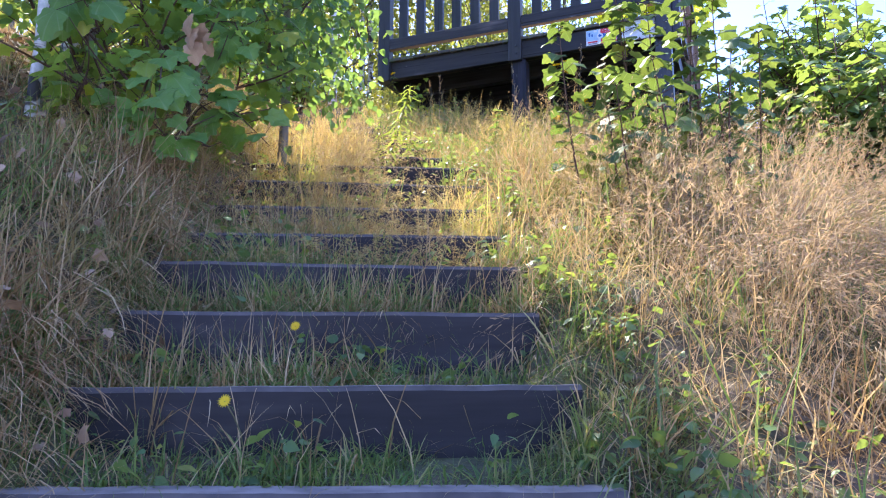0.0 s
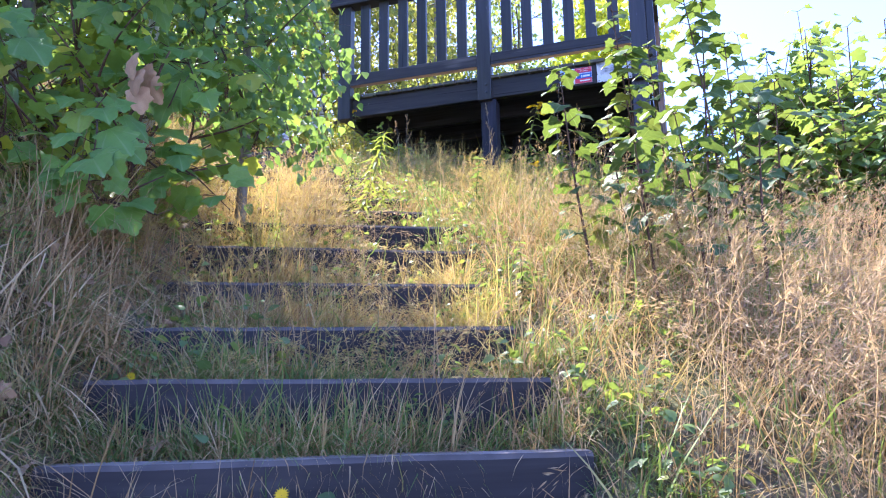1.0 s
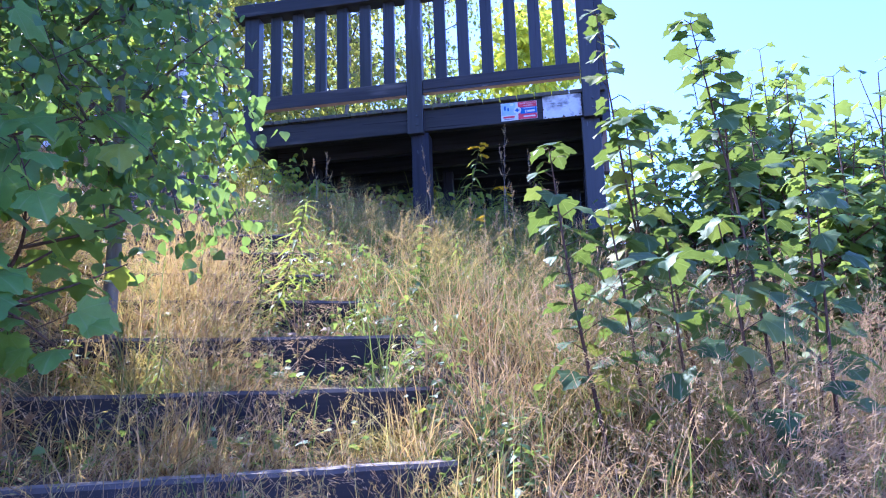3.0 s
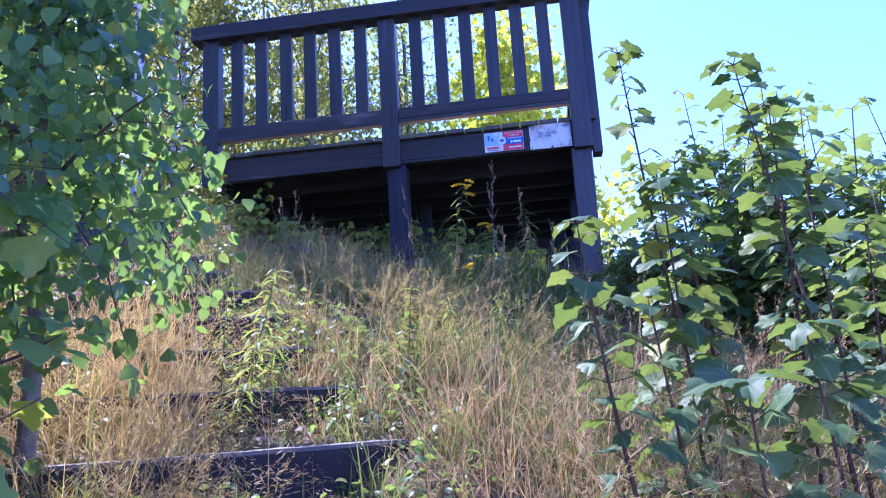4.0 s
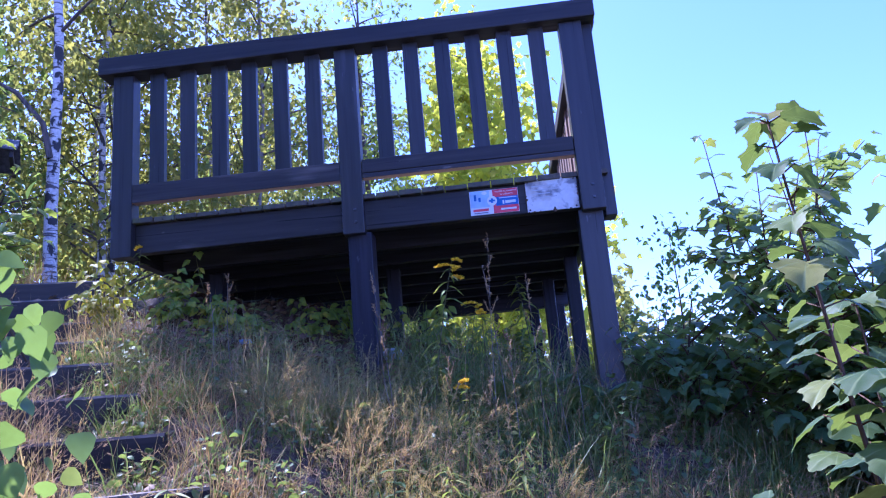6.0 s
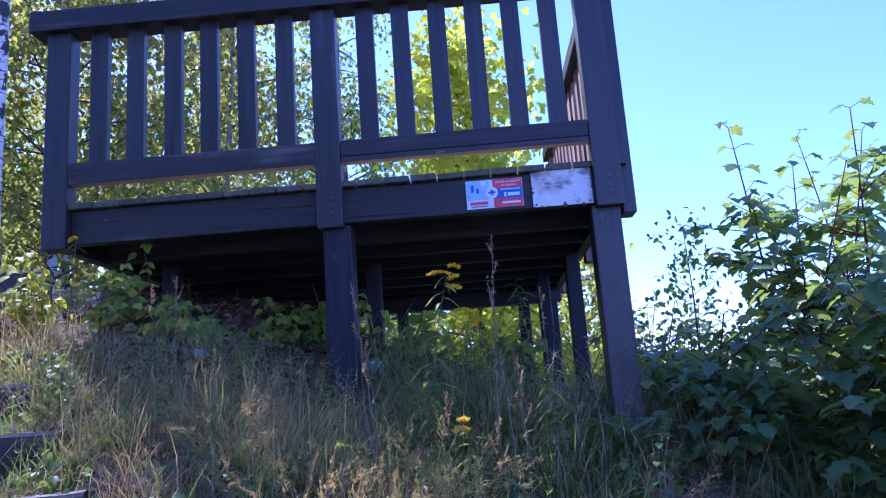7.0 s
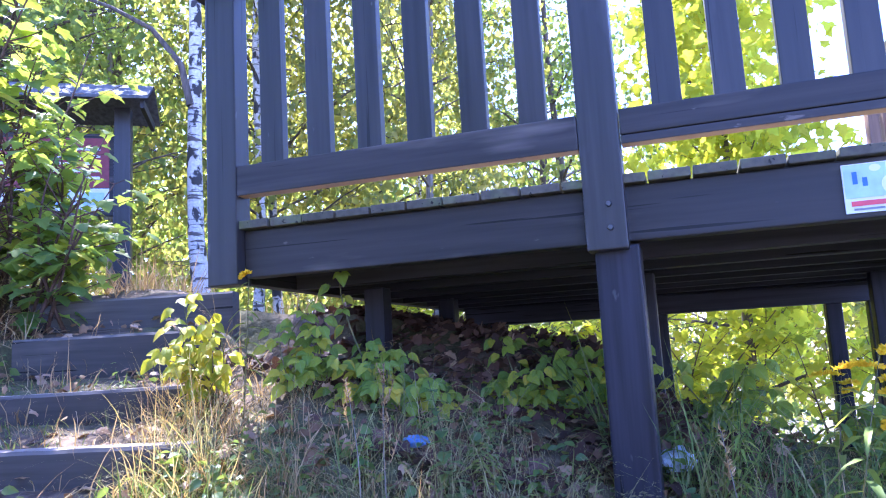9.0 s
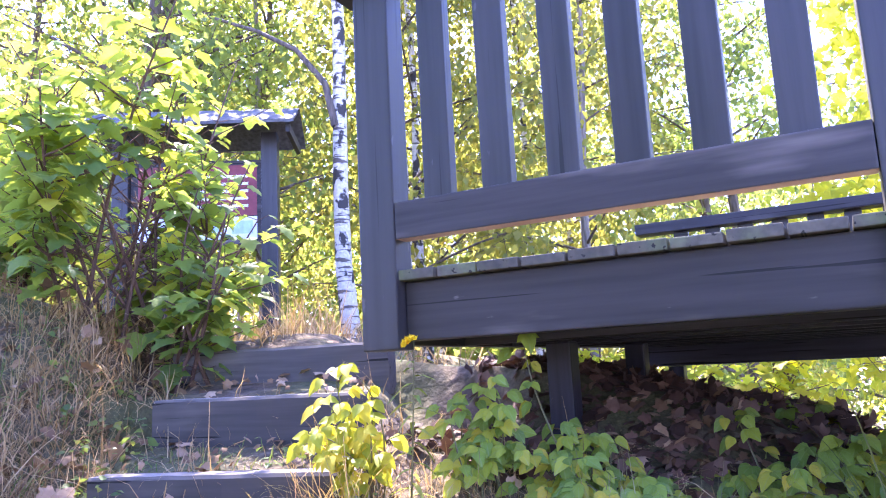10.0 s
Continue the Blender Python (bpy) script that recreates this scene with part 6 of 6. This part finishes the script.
grass("long_green_grass", "long green blades among the dry grass", grass_green, 72,
      [(8000, 1.0, 6.0, 0.6, 3.4), (500, 2.0, 9.0, -1.3, -0.6), (400, 3.6, 7.2, 0.1, 0.9), (300, 3.8, 5.8, -1.0, 0.0)], 0.2, 0.46, 0.004, 0.009, 0.9, windy=0.1, keep=0.35, freq=2)
grass("deck_side_grass", "tall green grass growing round the deck posts", grass_green, 80,
      [(17000, 6.0, 8.4, 2.1, 3.9), (1200, 6.8, 7.4, 1.7, 2.4), (5000, 5.6, 8.5, 3.6, 5.2)], 0.12, 0.46, 0.0028, 0.0065, 1.0, windy=0.1, keep=0.5, freq=1.6)
grass("deck_side_stalks", "dry stalks among the green grass by the deck posts", grass_straw, 83,
      [(1600, 6.2, 8.3, 2.0, 3.9)], 0.3, 0.62, 0.002, 0.004, 0.6, windy=0.1, keep=0.6, per=6)
grass("dry_grass", "tall dry golden grass on the bank", grass_dry, 73,
      [(4500, 2.4, 4.4, 0.75, 2.6), (2500, 1.8, 5.6, 2.4, 4.4), (5000, 3.9, 5.8, -1.1, -0.05)], 0.14, 0.42, 0.002, 0.0045, 1.2, windy=0.15, keep=0.45, per=18, freq=1.3)
grass("curled_dry_grass", "curled and collapsed dry grass on the bank", grass_dry, 85,
      [(5500, 2.3, 4.5, 0.65, 3.0), (5000, 0.3, 2.6, 0.7, 3.0), (5000, 0.3, 5.6, 2.8, 4.6), (4000, 3.8, 5.8, -1.1, 0.05)], 0.15, 0.4, 0.0026, 0.0055, 1.6, windy=0.2, keep=0.55, per=12, freq=2.2, rad=0.07)
grass("short_dry_grass", "short dry golden grass below the deck", grass_dry, 78,
      [(9000, 5.2, 6.3, 0.3, 3.0), (4000, 6.3, 7.6, 0.3, 2.2), (6000, 5.6, 8.8, -1.3, -0.3)], 0.06, 0.2, 0.0022, 0.005, 0.9, keep=0.5)
grass("tangled_stalks", "tangled lying stalks of dry grass", grass_straw, 79,
      [(3500, 2.0, 5.8, 0.5, 3.4), (5000, 0.3, 3.0, 0.65, 3.2), (2500, 0.3, 9.0, -1.5, -0.45), (2500, 1.2, 8.0, -0.6, 0.8), (1500, 5.5, 8.4, 0.4, 3.2)], 0.16, 0.42, 0.0022, 0.004, 1.6, windy=0.0, keep=0.6, per=5, rad=0.12)
grass("dead_straw", "matted grey-brown dead grass", grass_straw, 74,
      [(7000, 1.0, 9.4, -0.85, 0.8), (7000, 1.8, 6.0, 0.7, 3.0), (4000, 5.5, 8.5, 3.0, 5.5)], 0.06, 0.2, 0.003, 0.0065, 1.5, wind=(0.6, -0.8), windy=0.25, rad=0.06)
grass("bank_straw", "pale dry straw hanging down the bank beside the stairs", grass_straw, 88,
      [(13000, 0.6, 7.0, -2.4, -0.45), (11000, 1.6, 4.8, -1.9, -0.5), (6000, 7.0, 9.8, -2.6, -0.25), (5000, 7.0, 10.2, -4.8, -2.4)], 0.08, 0.28, 0.0024, 0.0055, 1.8, wind=(1.1, -0.2), windy=0.6, keep=0.5, freq=2.4, per=9, rad=0.05)
grass("bank_tussocks", "long straw tussocks hanging over the upper bank", grass_straw, 97,
      [(11000, 6.4, 10.0, -3.4, -0.35), (6000, 1.5, 6.4, -2.0, -0.5), (4500, 1.6, 4.4, -0.85, -0.42)], 0.18, 0.4, 0.003, 0.0062, 1.7, wind=(1.1, -0.5), windy=0.55, keep=0.4, freq=3.2, per=20, rad=0.035)
grass("upper_bank_straw", "dense pale straw beside the topmost steps", grass_straw, 99,
      [(11000, 7.3, 9.8, -1.7, -0.3), (9000, 7.6, 10.0, -2.8, -1.2)], 0.12, 0.32, 0.0028, 0.0058, 1.5, wind=(1.0, -0.6), windy=0.45, keep=0.6, freq=3.0, per=12, rad=0.04)
grass("bank_thatch", "brown rotted grass between the tussocks of the bank", grass_thatch, 98,
      [(17000, 1.0, 10.0, -3.0, -0.4), (6000, 2.2, 4.6, -2.0, -0.4)], 0.06, 0.2, 0.003, 0.007, 1.6, windy=0.1, keep=0.5, freq=2.6, per=9)
grass("riser_straw", "dry grass hanging before the lower risers", grass_straw, 95,
      [(2600, 2.66, 2.87, -0.7, 0.3), (1600, 2.96, 3.14, -0.7, -0.15), (2600, 3.28, 3.54, -0.7, -0.1), (1400, 3.3, 3.5, 0.2, 0.65), (2600, 3.7, 4.05, -0.7, -0.05)], 0.07, 0.19, 0.0022, 0.0045, 1.7, windy=0.1, keep=0.65, per=6, rad=0.05)
grass("riser_green", "green grass growing before the lower risers", grass_green, 96,
      [(3000, 2.62, 2.87, -0.7, 0.5), (2000, 2.96, 3.14, -0.7, 0.3), (2000, 3.28, 3.54, -0.7, 0.6), (3500, 2.2, 2.5, -0.75, 0.65), (1800, 3.28, 3.54, -0.7, -0.2), (1800, 3.7, 4.05, -0.7, -0.2)], 0.06, 0.17, 0.0028, 0.0058, 1.5, windy=0.1, keep=0.6, per=8, rad=0.05)
grass("matted_grass", "matted yellowing grass lying over the lower treads", grass_straw, 106,
      [(6500, 2.97, 3.18, -0.72, 0.62), (3500, 3.28, 3.54, -0.8, -0.2), (2500, 2.3, 2.86, -0.85, -0.4), (3000, 3.68, 4.06, -0.8, -0.25)], 0.1, 0.24, 0.0024, 0.0052, 1.5, windy=0.1, keep=0.75, per=8, rad=0.05)
grass("matted_green_grass", "matted green grass lying over the lower treads", grass_green, 107,
      [(6500, 2.97, 3.2, -0.72, 0.62), (2500, 3.28, 3.54, -0.8, -0.2), (2500, 2.3, 2.86, -0.85, -0.35)], 0.09, 0.22, 0.0026, 0.0056, 1.4, windy=0.1, keep=0.75, per=8, rad=0.05)
grass("riser_gold", "golden grass hanging before the middle risers", grass_gold, 108,
      [(4500, 3.72, 4.06, -0.15, 0.65), (3500, 4.2, 4.47, -0.2, 0.6), (2500, 4.6, 4.88, -0.6, 0.2)], 0.1, 0.24, 0.0022, 0.0046, 1.5, windy=0.1, keep=0.6, per=8, rad=0.05)
grass("mound_straw", "pale drooping straw between the stairs and the deck", grass_straw, 86,
      [(7000, 6.6, 8.8, 0.45, 1.7)], 0.1, 0.28, 0.0018, 0.004, 1.6, wind=(0.4, -1.0), windy=0.5, keep=0.65, freq=2.0)
grass("wispy_grass", "tall wispy grey-olive grass on the mound before the deck", grass_wisp, 103,
      [(8000, 6.7, 8.0, 0.55, 1.9), (1800, 6.8, 7.5, 1.6, 2.4)], 0.2, 0.44, 0.0016, 0.0036, 1.1, wind=(0.5, -1.0), windy=0.3, keep=0.6, freq=2.2, per=14, rad=0.06)
plumes("wispy_plumes", "fuzzy pale grass heads on the mound before the deck", grass_wisp, 104,
       [(700, 6.7, 8.0, 0.55, 1.9), (350, 6.6, 7.6, 1.5, 2.6)], 0.24, 0.46, 1.0, k=26, spike=0.012, windy=0.3, keep=0.65)
plumes("plume_tufts", "tufts of fluffy golden grass heads on the slope", grass_gold, 105,
       [(90, 6.1, 6.35, 1.05, 1.3), (70, 6.4, 6.6, 1.55, 1.8), (60, 6.75, 6.95, 1.0, 1.2), (60, 5.85, 6.05, 1.6, 1.85), (50, 6.7, 6.85, 2.0, 2.2), (60, 5.6, 5.8, 0.95, 1.2)], 0.26, 0.44, 0.8, k=44, spike=0.015, windy=0.2, keep=1.3)
grass("brown_thatch", "dark brown thatch of old grass under the dry stalks", grass_thatch, 90,
      [(19000, 1.2, 5.8, 0.6, 3.4), (5000, 3.8, 5.2, 0.6, 2.4), (6000, 4.2, 6.6, -1.1, 0.2), (5000, 5.6, 7.4, 0.8, 2.6)], 0.05, 0.2, 0.004, 0.008, 1.2, windy=0.1, keep=0.55, freq=2.0, per=10)
grass("slope_green", "green grass and weeds on the slope below the deck", grass_green, 91,
      [(11000, 5.6, 8.0, 1.3, 3.6), (5000, 5.9, 8.2, 0.5, 1.7), (3000, 4.3, 6.2, -1.1, -0.2)], 0.06, 0.2, 0.003, 0.007, 1.1, windy=0.1, keep=0.5, freq=1.8)
grass("short_straw", "short matted brown grass on the slope below the deck", grass_straw, 81,
      [(9000, 5.8, 8.6, 0.3, 2.6)], 0.04, 0.15, 0.0025, 0.005, 1.2)
grass("golden_grass", "bright golden grass arching over the steps", grass_gold, 87,
      [(6500, 3.9, 6.2, -1.25, 0.0), (6500, 4.8, 6.0, -1.1, 0.05), (1200, 3.2, 4.6, 0.45, 1.0), (6500, 5.8, 7.4, -0.95, 0.2), (900, 7.7, 8.6, 0.4, 0.7)], 0.16, 0.42, 0.002, 0.0045, 1.35, windy=0.1, keep=0.6, per=14, freq=2.0)
plumes("grass_plumes", "feathery pale grass plumes swaying on the bank", grass_plume, 75,
       [(4600, 2.6, 4.5, 0.8, 2.6), (500, 4.3, 5.2, 0.95, 2.6), (4400, 1.7, 5.4, 2.0, 4.6), (300, 0.3, 1.4, 1.2, 4.0)], 0.4, 0.8, 1.2, k=26, spike=0.019, windy=0.5)
plumes("golden_plumes", "feathery golden grass heads over the steps", grass_gold, 89,
       [(1300, 3.9, 6.2, -1.25, 0.0), (1100, 4.7, 5.9, -1.1, 0.0), (250, 3.2, 4.6, 0.45, 1.0)], 0.24, 0.5, 1.15, k=30, spike=0.014, windy=0.2)
plumes("step_plumes", "golden grass heads hanging before the step boards", grass_gold, 102,
       [(420, 3.3, 3.5, -0.45, 0.45), (520, 3.72, 4.02, -0.45, 0.5), (420, 4.2, 4.45, -0.6, 0.6), (300, 4.6, 4.86, -0.6, 0.3)], 0.14, 0.32, 1.5, k=26, spike=0.014, windy=0.2, keep=0.7)
plumes("arching_plumes", "pale drooping grass heads over the middle steps", grass_plume, 101,
       [(1000, 5.2, 7.3, -0.95, 0.2), (1100, 4.0, 5.6, -1.0, 0.12)], 0.3, 0.56, 1.5, k=28, spike=0.014, windy=0.5)
grass("tall_mixed_grass", "tall brown and golden grass in front of the slope", grass_dry, 92,
      [(5500, 4.3, 5.6, 0.75, 2.2)], 0.18, 0.46, 0.0016, 0.0038, 1.0, windy=0.1, keep=0.5, freq=2.2, per=12)
grass("tall_green_grass", "tall green blades in front of the slope", grass_green, 93,
      [(13000, 3.6, 6.0, 0.5, 2.8), (5000, 5.4, 7.2, 0.85, 2.4)], 0.1, 0.34, 0.003, 0.0068, 1.0, windy=0.1, keep=0.5, freq=2.0, per=10)
plumes("slope_plumes", "golden feathery grass heads in front of the slope", grass_gold, 94,
       [(300, 4.6, 5.9, 0.6, 2.3), (300, 5.4, 6.5, -0.2, 1.8)], 0.28, 0.48, 0.8, k=50, spike=0.0125, windy=0.2)
plumes("low_grass_plumes", "short feathery dry grass heads", grass_plume, 76,
       [(250, 3.5, 9.0, -1.8, -0.45), (260, 6.0, 7.6, 0.8, 3.2), (700, 5.0, 6.5, 0.4, 3.0), (70, 6.8, 9.2, 0.4, 1.4)], 0.18, 0.36, 0.7, k=30)
grass("hilltop_grass", "pale grass on the hilltop under the birches", grass_straw, 77,
      [(8000, 9.6, 14, -4.0, 0.6), (5000, 9.6, 22, -6.0, 3.0)], 0.12, 0.4, 0.004, 0.008, 0.6)
